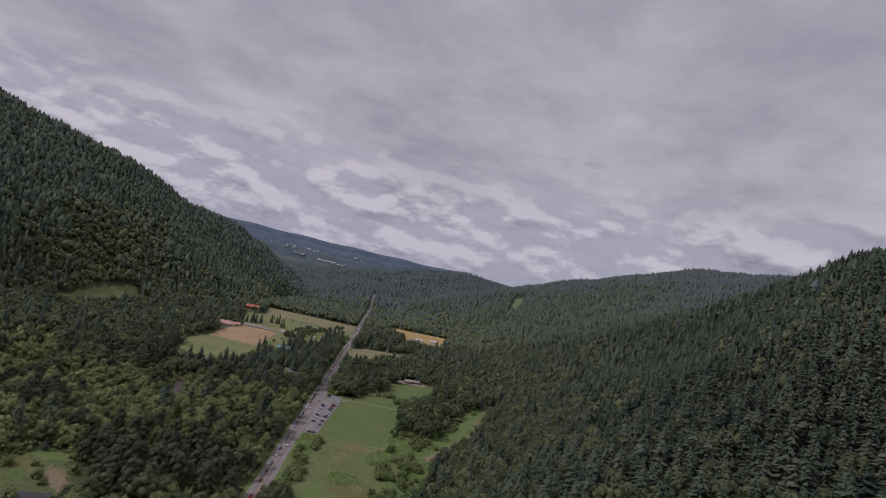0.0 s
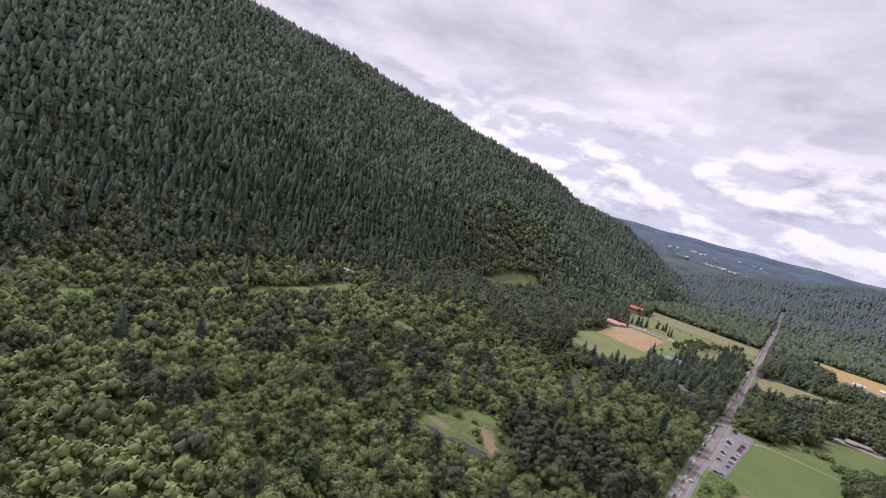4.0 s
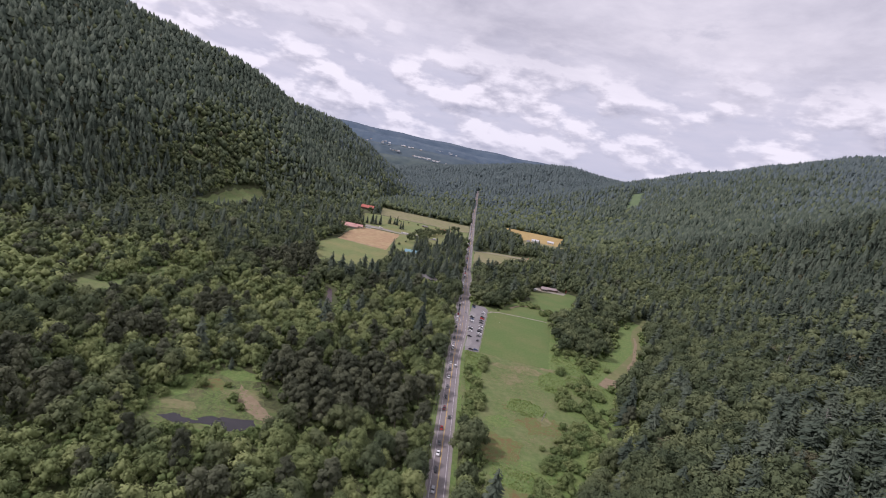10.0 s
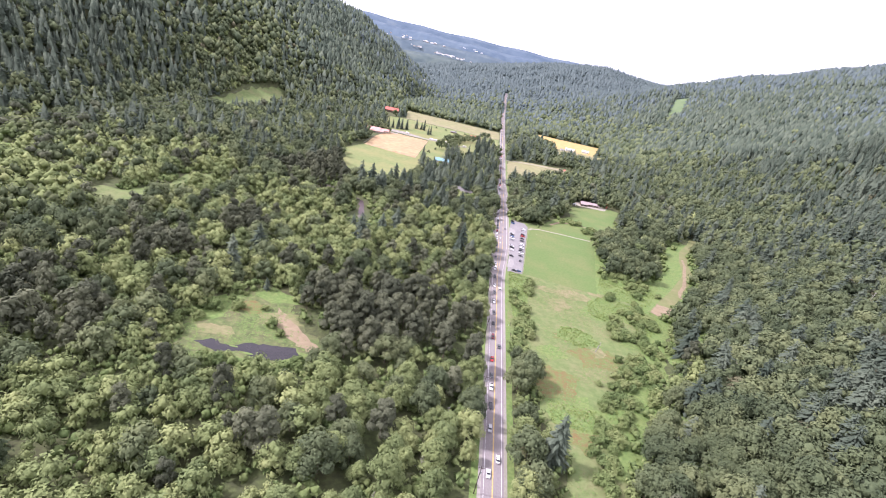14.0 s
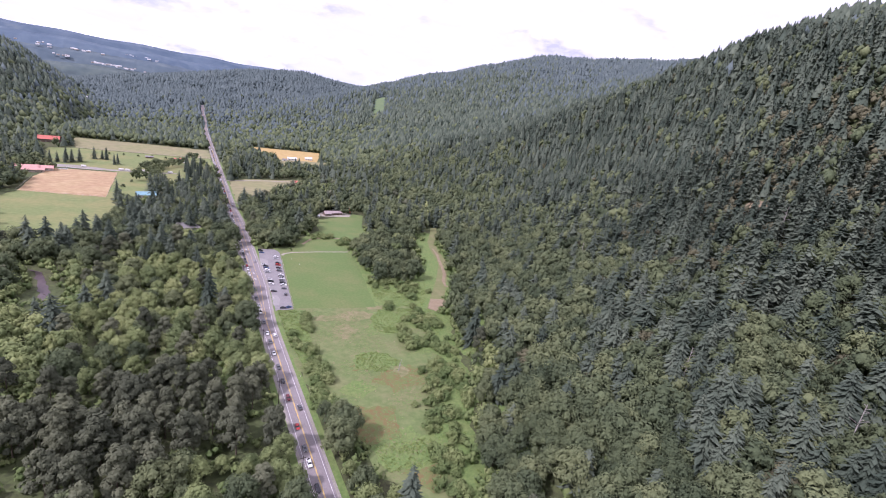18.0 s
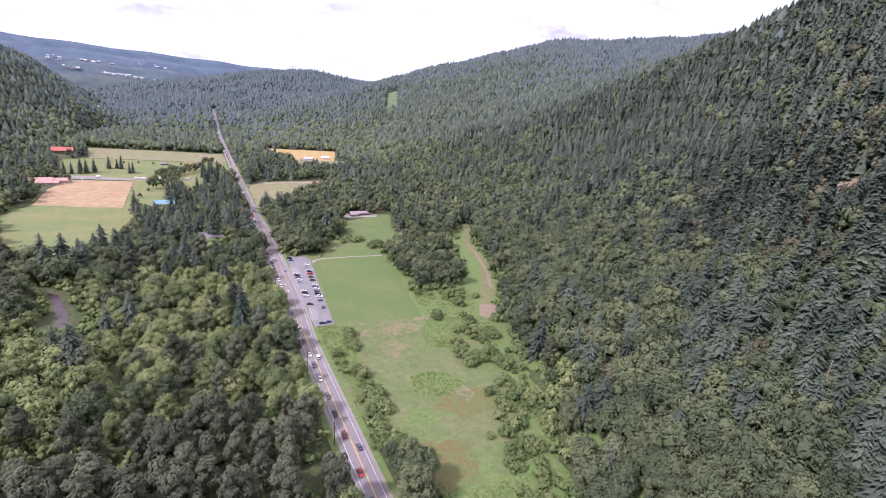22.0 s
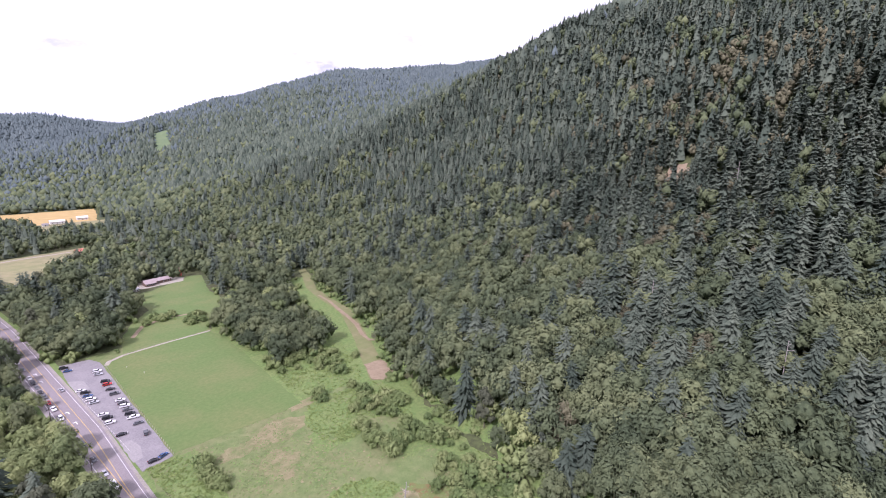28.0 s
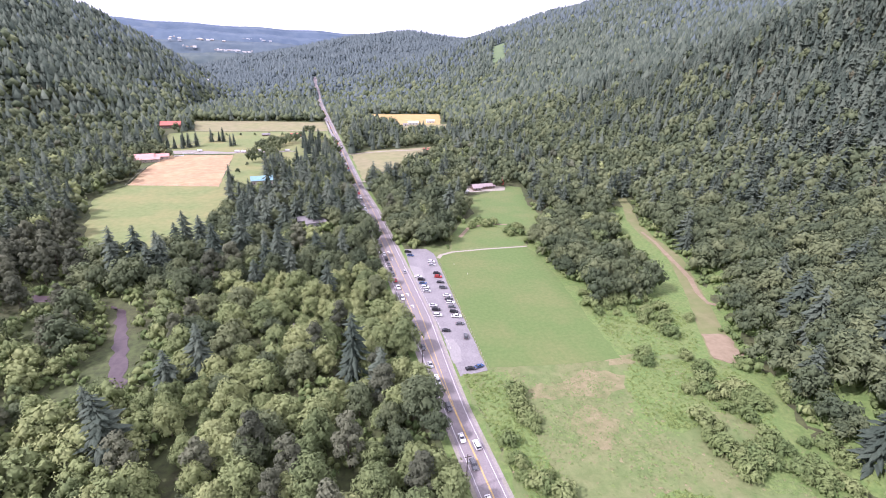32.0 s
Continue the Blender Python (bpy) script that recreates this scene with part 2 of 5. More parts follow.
M_DEAD = material("bleached_dead_wood", two((0.27, 0.245, 0.22), (0.38, 0.355, 0.32)), 2.0)


def foliage(name, dark, mid, light, scale):
    """The leaves of one kind of tree, for joined stands and for single trees alike: each tree has its own tone."""
    stops = ((0.22, dark), (0.5, mid), (0.8, light))
    return [material(name, stops, scale, island=0.09, spec=0.12, tint=t, rough=0.8, bump=0.6, bump_scale=0.75, deep=1.0, fine=0.25) for t in ("tree", "object")]


M_FIR = foliage("fir_needles", (0.05, 0.07, 0.05), (0.087, 0.112, 0.079), (0.134, 0.162, 0.113), 0.05)
M_BROAD = foliage("maple_leaves", (0.06, 0.081, 0.043), (0.103, 0.129, 0.064), (0.158, 0.182, 0.086), 0.05)
M_ALDER = foliage("pale_alder_leaves", (0.126, 0.164, 0.068), (0.198, 0.24, 0.095), (0.278, 0.31, 0.128), 0.05)
M_COTTON = foliage("grey_green_cottonwood_leaves", (0.066, 0.076, 0.048), (0.103, 0.114, 0.07), (0.15, 0.162, 0.097), 0.05)
M_SHRUB = foliage("shrub_leaves", (0.10, 0.145, 0.052), (0.15, 0.195, 0.07), (0.215, 0.25, 0.10), 0.08)
M_BRAMBLE = foliage("bramble_leaves", (0.145, 0.208, 0.06), (0.182, 0.248, 0.075), (0.228, 0.288, 0.095), 0.1)
M_MADRONE = foliage("browning_madrone_leaves", (0.085, 0.083, 0.05), (0.128, 0.124, 0.072), (0.175, 0.168, 0.098), 0.06)
# all far trees: haze mixed into the leaf colours, bluer and flatter
M_HAZEWOOD = foliage("hazed_far_forest", (0.084, 0.112, 0.112), (0.102, 0.133, 0.13), (0.124, 0.156, 0.148), 0.015)
# plateau folds and last ridge: blue of distance haze painted as base colour
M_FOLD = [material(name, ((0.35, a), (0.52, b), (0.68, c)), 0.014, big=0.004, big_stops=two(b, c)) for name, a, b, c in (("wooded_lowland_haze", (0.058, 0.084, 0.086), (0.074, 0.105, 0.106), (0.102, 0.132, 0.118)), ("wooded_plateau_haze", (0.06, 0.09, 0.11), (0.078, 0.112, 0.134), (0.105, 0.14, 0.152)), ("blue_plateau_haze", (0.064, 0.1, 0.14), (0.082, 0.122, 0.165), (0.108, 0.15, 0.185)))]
M_RIDGE = material("blue_ridge_haze", ((0.35, (0.062, 0.098, 0.138)), (0.55, (0.085, 0.125, 0.165)), (0.68, (0.12, 0.155, 0.18))), 0.009, big=0.002, big_stops=two((0.08, 0.118, 0.165), (0.105, 0.145, 0.185)))


# ---------------------------------------------------------------- terrain
def ridge(x, y, crest, slope, soft):
    best = np.full(np.shape(x), -1e9)
    for (ax, ay, az), (bx, by, bz) in zip(crest, crest[1:]):
        dx, dy = bx - ax, by - ay
        s = np.clip(((x - ax) * dx + (y - ay) * dy) / (dx * dx + dy * dy), 0, 1)
        d = np.hypot(x - ax - s * dx, y - ay - s * dy)
        best = np.maximum(best, az + s * (bz - az) - slope * (np.sqrt(d * d + soft * soft) - soft))
    return best


LEFT_CREST = [(-387, 1506, 92), (-450, 1391, 148), (-518, 1276, 204), (-617, 1119, 238), (-754, 962, 315), (-942, 773, 387), (-1099, 564, 439), (-1204, 281, 490), (-1256, 19, 505), (-1256, -714, 505)]
RIGHT_CREST = [(567, 814, 83), (709, 571, 165), (759, 444, 222), (810, 368, 246), (815, 308, 282), (820, 192, 318), (825, 65, 370), (825, -82, 387), (825, -704, 392)]
FAR_CREST = [(564, 1688, 105), (627, 1594, 148), (915, 1583, 258), (1042, 1583, 316), (1319, 1583, 404), (1486, 1562, 455), (1692, 1114, 460), (1796, 748, 492), (1827, -191, 491)]
MID_CREST = [(-200, 2900, 10), (60, 2800, 112), (160, 2768, 152), (483, 2516, 236), (805, 2466, 214), (1307, 2315, 228)]


def swell(x, y, s):
    return np.sin(x / s + 1.3 * np.sin(y / s * 0.7)) * np.cos(y / s * 0.9 + np.sin(x / s * 0.6))


def height(x, y):
    x, y = np.asarray(x, float), np.asarray(y, float)
    h = np.zeros(np.shape(x))
    for crest, slope, soft in ((LEFT_CREST, 0.77, 25), (RIGHT_CREST, 0.54, 30), (FAR_CREST, 0.33, 60), (MID_CREST, 0.2, 80)):
        r = ridge(x, y, crest, slope, soft) + 7 * swell(x, y, 70) + 4 * swell(y, x, 31)
        k = 14.0
        r = np.where(r > 60, r, k * np.log1p(np.exp(np.clip(r / k, -30, 30))))
        h = np.maximum(h, np.where(r < 0.6, 0, r))
    # the flat of the valley
    drop = 40 * (1 - np.clip((-250 - x) / 60, 0, 1)) * np.clip((1350 - y) / 200, 0, 1)
    foot = np.interp(y, (-480, -200, -160, -135, -90, -60, -20, 34, 62, 87, 132, 232, 450, 650, 1350), (58, 75, 88, 102, 119, 129, 150, 176, 194, 208, 220, 264, 264, 300, 320))
    rise = np.maximum(0, x - foot)
    bank = 0.36 * rise + 0.0006 * rise * rise
    free = np.clip((y - 1050) / 450, 0, 1)
    return np.maximum(0, np.where(x > 0, np.minimum(h, bank) * (1 - free) + h * free, h - drop))


def turn_lane(y):
    """Half the extra width of the road where it carries a turn lane."""
    y = np.asarray(y, float)
    return 2.0 * np.clip((y + 20) / 70, 0, 1) * np.clip((330 - y) / 90, 0, 1)


def road_x(y):
    """The road's middle line: straight, widening to its right past the car park."""
    y = np.asarray(y, float)
    return 0.010 * np.clip(y, 0, 350) + turn_lane(y) + 0.004 * np.clip(y - 350, 0, 1700)


def mesh_arrays(name, verts, tris, mat, smooth=False):
    me = bpy.data.meshes.new(name)
    verts, tris = np.asarray(verts, np.float32), np.asarray(tris, np.int32)
    n = tris.shape[1]
    me.vertices.add(len(verts))
    me.vertices.foreach_set("co", verts.ravel())
    me.loops.add(tris.size)
    me.loops.foreach_set("vertex_index", tris.ravel())
    me.polygons.add(len(tris))
    me.polygons.foreach_set("loop_start", np.arange(0, tris.size, n, dtype=np.int32))
    me.polygons.foreach_set("loop_total", np.full(len(tris), n, np.int32))
    if smooth:
        me.polygons.foreach_set("use_smooth", np.ones(len(tris), bool))
    me.materials.append(mat)
    me.update(calc_edges=True)
    return me


def steps(*legs):
    out = [legs[0][0]]
    for a, b, d in legs:
        n = max(1, round((b - a) / d))
        out += [a + (b - a) * (i + 1) / n for i in range(n)]
    return np.array(out)


def build_ground():
    xs = steps((-4900, -1500, 200), (-1500, -600, 25), (-600, 900, 10), (900, 1900, 25), (1900, 4900, 200))
    ys = steps((-4900, -800, 300), (-800, -420, 20), (-420, 900, 10), (900, 2900, 30), (2900, 4300, 200))
    gx, gy = np.meshgrid(xs, ys)
    gz = height(gx, gy) - 0.06
    pond = ((gx + 128) / 34) ** 2 + ((gy + 176) / 13) ** 2
    gz = np.where(pond < 1.3, gz - 0.25, gz)
    v = np.stack([gx.ravel(), gy.ravel(), gz.ravel()], 1)
    i = np.arange(len(ys) - 1)[:, None] * len(xs) + np.arange(len(xs) - 1)[None]
    i = i.ravel()
    q = np.stack([i, i + 1, i + 1 + len(xs), i + len(xs)], 1)
    me = mesh_arrays("ground", v, q, M_FLOOR, True)
    # past 1250 m the ground switches to the haze-tinted colour
    me.materials.append(M_HAZEFLOOR)
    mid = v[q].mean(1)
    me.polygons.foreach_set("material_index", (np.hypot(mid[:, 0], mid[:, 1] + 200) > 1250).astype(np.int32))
    ob = new("ground", me)
    tagged(ob, "valley floor and forested slopes of dark humus and herbs", "ground", kind="structure")


build_ground()


RIDGE = [(-2600, 3700, 352), (-1500, 3900, 342), (-1000, 3940, 328), (-400, 4000, 316), (0, 4050, 304), (300, 4080, 292), (700, 4100, 286), (1300, 4000, 268), (1900, 3800, 262)]


def build_far_ridge():
    """Folds of the plateau one behind another, haze painted into their colours, bluer towards the back."""
    px, py, pz = (np.array(c, float) for c in zip(*RIDGE))
    n = 420
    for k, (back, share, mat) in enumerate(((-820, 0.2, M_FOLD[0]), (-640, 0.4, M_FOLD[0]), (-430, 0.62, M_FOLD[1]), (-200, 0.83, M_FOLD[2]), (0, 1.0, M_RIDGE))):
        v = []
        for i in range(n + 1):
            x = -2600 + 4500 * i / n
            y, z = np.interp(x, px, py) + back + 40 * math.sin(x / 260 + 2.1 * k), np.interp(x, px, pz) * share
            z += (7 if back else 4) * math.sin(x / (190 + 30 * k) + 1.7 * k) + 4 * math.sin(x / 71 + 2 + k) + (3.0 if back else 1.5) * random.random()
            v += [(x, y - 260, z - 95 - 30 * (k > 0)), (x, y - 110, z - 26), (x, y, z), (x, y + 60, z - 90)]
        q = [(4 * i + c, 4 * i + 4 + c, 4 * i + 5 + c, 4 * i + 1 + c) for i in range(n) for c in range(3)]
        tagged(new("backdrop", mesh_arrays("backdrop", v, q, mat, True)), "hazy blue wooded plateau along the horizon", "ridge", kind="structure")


build_far_ridge()


# ---------------------------------------------------------------- flat patches of ground
def roughen(points, step=6.0, amount=1.5, seed=1):
    rnd = random.Random(seed)
    out = []
    for (ax, ay), (bx, by) in zip(points, points[1:] + points[:1]):
        n = max(1, int(math.hypot(bx - ax, by - ay) / step))
        for i in range(n):
            f = i / n
            w = 0 if i == 0 else amount
            out.append((ax + (bx - ax) * f + rnd.uniform(-w, w), ay + (by - ay) * f + rnd.uniform(-w, w)))
    return out


def patch(name, points, mat, label, category, level=0.0, rough=1.5, step=6.0, seed=1, parent=None):
    """A thin sheet of ground cover with a wandering edge, 8 cm thick."""
    pts = roughen(points, step, rough, seed) if rough else points
    bm = bmesh.new()
    top = [bm.verts.new((x, y, level)) for x, y in pts]
    low = [bm.verts.new((x, y, level - 0.3)) for x, y in pts]
    bm.faces.new(top)
    n = len(pts)
    for i in range(n):
        bm.faces.new((low[i], low[(i + 1) % n], top[(i + 1) % n], top[i]))
    bmesh.ops.recalc_face_normals(bm, faces=bm.faces)
    bmesh.ops.triangulate(bm, faces=[f for f in bm.faces if len(f.verts) > 4])
    me = bpy.data.meshes.new(name)
    bm.to_mesh(me)
    bm.free()
    me.materials.append(mat)
    ob = new(name, me)
    tagged(ob, label, category, kind="structure")
    return ob


MEADOW = [(9, 3), (9, -98), (20, -112), (25, -150), (24, -175), (36, -200), (30, -225), (22, -245), (24, -292), (52, -292), (58, -225), (66, -185), (88, -148), (117, -90), (126, -64), (134, -32), (132, -10), (138, 20), (128, 34), (108, 40), (96, 34), (86, 3)]
FIELD = [(22.5, 1), (34, 130), (46, 133), (74, 133), (102, 131), (104, 118), (100, 87), (94, 50), (87, 10), (85, -7), (60, -5)]
UPPER = [(47, 137), (60, 139), (101, 135), (124, 166), (148, 198), (150, 230), (172, 292), (160, 300), (128, 277), (97, 268), (92, 215), (70, 190), (56, 165)]
LOT = [(8.6, -1.5), (21.5, -0.5), (33, 133), (30, 143), (15, 146), (12.5, 120), (13, 105), (11.2, 96), (10.2, 30), (9.2, 16)]
TRAIL = [(226, 172), (211, 132), (201, 87), (187, 62), (171, 34), (149, -3), (143, -20), (134, -24), (126, -17), (139, 8), (155, 38), (170, 64), (186, 92), (196, 132), (206, 172)]
TRAIL_TOP = [(207, 165), (223, 165), (244, 200), (258, 228), (246, 232), (230, 206)]
PADDOCK = [(-236, 330), (-221, 382), (-133, 360), (-120, 311), (-114, 240), (-135, 190), (-152, 160), (-172, 152), (-196, 190), (-218, 260)]
ARENA = [(-222, 377), (-134, 355), (-139, 526), (-216, 536), (-226, 465)]
CLEAR = [(-166, -147), (-163, -130), (-146, -112), (-131, -122), (-112, -146), (-94, -162), (-101, -180), (-126, -190), (-146, -194), (-164, -188), (-172, -164)]
LEFTMEAD = [(-345, -34), (-320, -42), (-290, -62), (-280, -52), (-304, -24), (-296, 12), (-302, 44), (-264, 90), (-270, 102), (-314, 58), (-308, 18), (-322, -16), (-342, -16)]
HAY_L = [(-250, 900), (-120, 885), (-4, 860), (-2, 735), (-110, 742), (-226, 756)]
LAWN_L = [(-195, 612), (-115, 592), (-95, 600), (-20, 618), (-12, 520), (-30, 430), (-60, 425), (-80, 470), (-125, 480), (-140, 560)]
HAY_R = [(95, 1000), (275, 985), (240, 850), (225, 800), (140, 770), (100, 900)]
LAWN_R = [(12, 352), (48, 350), (75, 420), (130, 478), (138, 545), (40, 530), (14, 500)]
GARDEN = [(128, 690), (212, 680), (250, 800), (140, 808)]
ULC = [(-515, 445), (-496, 545), (-470, 610), (-440, 575), (-446, 490), (-462, 400), (-486, 380)]
PYLON_CUT = [(-470, -330), (-440, -330), (-438, -60), (-452, 30), (-490, 30), (-474, -60)]
CREEK = [(-150, 100), (-140, 62), (-131, 25), (-125.5, 25), (-134.5, 62), (-144, 94), (-180, 119), (-215, 131), (-216, 125), (-182, 113)]
POND = [(-157, -181), (-150, -176), (-140, -178), (-130, -172), (-108, -168), (-104, -173), (-112, -181), (-124, -184), (-131, -180), (-143, -185)]

patch("valley_meadow", MEADOW, M_MEADOW, "unmown valley meadow of mixed pale grasses", "meadow", 0.02, 2.0, 5)
patch("lawn", FIELD, M_LAWN, "mown green playing field beside the car park", "field", 0.07, 0.6, 5)
patch("upper_lawn", UPPER, M_LAWN, "mown green lawn below the low house", "lawn", 0.05, 1.0, 6)
patch("trail_dirt", [(137, 1), (146, -1), (149, -3), (142, -20), (134, -24), (127, -18), (132, -8)], M_DIRT, "bare reddish dirt at the end of the trail", "dirt", 0.26, 1.2, 3)
patch("paddock", PADDOCK, M_PADDOCK, "green grazed paddock", "paddock", 0.02, 2.0, 8)
patch("riding_arena", ARENA, M_ARENA, "dry tan earth riding arena", "arena", 0.05, 0.8, 10)
patch("wet_clearing", CLEAR, M_WET, "bright wet clearing round a dark pond", "clearing", 0.02, 3.0, 5)
patch("bare_bank", [(-133, -134), (-119, -146), (-107, -155), (-93, -165), (-102, -169), (-116, -161), (-124, -154)], M_DIRT, "bare tan earth bank at the edge of the clearing", "bank", 0.07, 1.5, 3)
for k, (x, y) in enumerate(((-137, -178), (-128, -181))):
    patch("pond_weed", [(x + (1.6 + 0.5 * k) * math.cos(a) * 1.6, y + (0.7 + 0.15 * k) * math.sin(a)) for a in (0, 0.7, 1.5, 2.2, 3.1, 3.9, 4.7, 5.5)], M_LUSH, "floating green weed on the pond", "weed", 0.13, 0.3, 1.5, k)
for k, (x, y, rx, ry, mat, word) in enumerate(((-166, -150, 10, 14, M_LUSH, "bright green sedge patch"), (-138, -124, 14, 6, M_LUSH, "bright green sedge patch"), (-126, -146, 11, 8, M_DRYGRASS, "pale dry reed patch"), (-152, -168, 10, 5, M_DRYGRASS, "pale dry reed patch"), (-106, -176, 7, 7, M_LUSH, "bright green sedge patch"), (-146, -140, 8, 7, M_RUSSET, "russet brown reed patch"), (-118, -188, 16, 4, M_LUSH, "bright green sedge patch"))):
    ring = [(x + rx * math.cos(a * 0.52) * (1 + 0.3 * math.sin(3 * a + k)), y + ry * math.sin(a * 0.52) * (1 + 0.28 * math.cos(2 * a + k))) for a in range(12)]
    patch(word.replace(" ", "_"), ring, mat, word + " in the wet clearing", "herbs", 0.035 + 0.003 * k, 0.9, 2.6, k)
patch("pond", POND, M_WATER, "still dark pond with weedy edges", "pond", 0.09, 1.0, 3)
patch("creek", CREEK, M_MUD, "slow creek with purple brown silt", "creek", 0.05, 1.2, 4)
patch("left_meadow", LEFTMEAD, M_MEADOW, "narrow grassy meadow among the trees", "meadow", 0.02, 3.0, 7)
patch("hay_field", HAY_L, M_HAY, "dry yellow hay field with young trees", "field", 0.02, 2.0, 12)
patch("farm_lawn", LAWN_L, M_PADDOCK, "farm lawn beside the arena", "lawn", 0.02, 2.0, 8)
patch("straw_field", HAY_R, M_STRAW, "golden dry straw field", "field", 0.02, 2.0, 12)
patch("garden_lawn", GARDEN, M_HAY, "dry lawn before the white houses", "lawn", 0.03, 2.0, 8)
patch("roadside_lawn", LAWN_R, M_HAY, "dry roadside lawn by the side lane", "lawn", 0.02, 2.0, 8)
patch("lush_patch", [(10, -1), (30, -2), (27, -25), (24, -50), (22, -84), (13, -90), (9.5, -40)], M_LUSH, "lush green bramble strip along the road", "herbs", 0.06, 1.5, 4)
patch("lush_patch", [(88, -8), (110, -14), (128, -20), (130, -44), (112, -62), (100, -48), (78, -54), (64, -48), (74, -24)], M_LUSH, "lush green brambles below the playing field", "herbs", 0.057, 2.5, 4, 3)
patch("grass_margin", [(19, -3), (19.5, 40), (29, 147), (48, 148), (104, 142), (109, 118), (100, 87), (90, -10)], M_MEADOW, "rough grass margin round the playing field", "grass", 0.03, 0.8, 6, 9)
patch("copse_floor", [(82, -9), (98, 87), (103, 131), (128, 168), (168, 160), (170, 95), (137, 8), (126, -12)], M_LUSH, "green undergrowth of the copse beside the playing field", "herbs", 0.035, 1.5, 5, 8)
patch("lush_patch", [(96, 40), (106, 60), (134, 44), (150, 40), (137, 8), (126, -12), (96, -8), (88, 4)], M_LUSH, "lush green brambles between the field and the trail", "herbs", 0.05, 2.0, 4, 4)
patch("lush_patch", [(46, -76), (58, -74), (67, -79), (72, -92), (56, -99), (42, -92)], M_LUSH, "bright green bramble mound on the meadow", "herbs", 0.075, 2.0, 3, 5)
patch("lush_patch", [(26, -158), (59, -160), (72, -150), (60, -180), (30, -178)], M_LUSH, "lush green herbs along the wet meadow", "herbs", 0.055, 2.0, 4, 6)
for k, (x, y, rx, ry, mat, word) in enumerate((
        (100, -78, 14, 9, M_LUSH, "bright green herb patch"), (36, -112, 10, 8, M_LUSH, "bright green herb patch"), (46, -160, 10, 9, M_LUSH, "bright green herb patch"),
        (66, -108, 17, 13, M_RUSSET, "russet brown dock patch"), (36, -144, 14, 17, M_RUSSET, "russet brown dock patch"), (47, -90, 8, 5, M_RUSSET, "russet brown dock patch"), (44, -184, 8, 10, M_RUSSET, "russet brown dock patch"),
        (62, -20, 18, 8, M_DRYGRASS, "pale dry grass patch"), (48, -42, 9, 10, M_DRYGRASS, "pale dry grass patch"), (68, -100, 4.5, 7, M_DRYGRASS, "pale dry grass patch"), (42, -242, 14, 18, M_DRYGRASS, "pale dry grass patch"), (84, -8, 8, 4, M_DRYGRASS, "pale dry grass patch"), (40, -20, 7, 5, M_DRYGRASS, "pale dry grass patch"))):
    ring = [(x + rx * math.cos(a * 0.52) * (1 + 0.3 * math.sin(3 * a + k)), y + ry * math.sin(a * 0.52) * (1 + 0.28 * math.cos(2 * a + k))) for a in range(12)]
    patch(word.replace(" ", "_"), ring, mat, word + " in the valley meadow", "herbs", 0.035 + 0.003 * k, 0.9, 2.6, k)
FARM = [(-262, 735), (-225, 752), (-110, 738), (-4, 731), (-5, 655), (-28, 560), (-95, 545), (-92, 395), (-108, 362), (-130, 352), (-134, 355), (-138, 530), (-236, 560)]
patch("farm_orchard_grass", FARM, M_PADDOCK, "green grass of the young orchard", "field", 0.015, 2.0, 10)
patch("lodge_drive", [(112, 284), (150, 284), (157, 297), (142, 311), (116, 308), (106, 296)], M_PATH, "pale gravel drive round the low house", "drive", 0.09, 0.8, 5)


def draped(name, polygon, mat, label, category, cell=6.0, lift=0.35):
    """Ground cover that follows a slope, cut out of a fine grid."""
    px, py = [p[0] for p in polygon], [p[1] for p in polygon]
    bm, made = bmesh.new(), {}
    nx, ny = int((max(px) - min(px)) / cell) + 1, int((max(py) - min(py)) / cell) + 1

    def vert(i, j):
        if (i, j) not in made:
            x, y = min(px) + i * cell + random.uniform(-0.3, 0.3) * cell, min(py) + j * cell + random.uniform(-0.3, 0.3) * cell
            made[i, j] = bm.verts.new((x, y, float(height(x, y)) + lift))
        return made[i, j]

    for i in range(nx):
        for j in range(ny):
            if inside(np.array([min(px) + (i + 0.5) * cell]), np.array([min(py) + (j + 0.5) * cell]), polygon)[0]:
                bm.faces.new((vert(i, j), vert(i + 1, j), vert(i + 1, j + 1), vert(i, j + 1)))
    me = bpy.data.meshes.new(name)
    bm.to_mesh(me)
    bm.free()
    me.materials.append(mat)
    return tagged(new(name, me), label, category, kind="structure")


def inside(x, y, polygon):
    hit = np.zeros(np.shape(x), bool)
    for (ax, ay), (bx, by) in zip(polygon, polygon[1:] + polygon[:1]):
        cross = ((ay > y) != (by > y)) & (x < (bx - ax) * (y - ay) / (by - ay + 1e-12) + ax)
        hit ^= cross
    return hit


FAR_CUT = [(500, 1225), (536, 1220), (606, 1400), (576, 1415)]
draped("hillside_clearing", ULC, M_MEADOW, "grassy clearing at the foot of the mountain", "clearing")
draped("hill_foot_grass", [(66, -150), (84, -120), (100, -85), (112, -55), (128, -24), (152, -14), (164, -2), (160, -62), (146, -95), (116, -160), (88, -210), (56, -205)], M_LUSH, "green grass along the foot of the wooded hill", "grass", 4.0, 0.12)
draped("bare_scar", [(326, -140), (346, -142), (352, -122), (340, -112), (328, -118)], M_DIRT, "bare tan earth scar on the wooded slope", "scar", 5.0, 0.5)


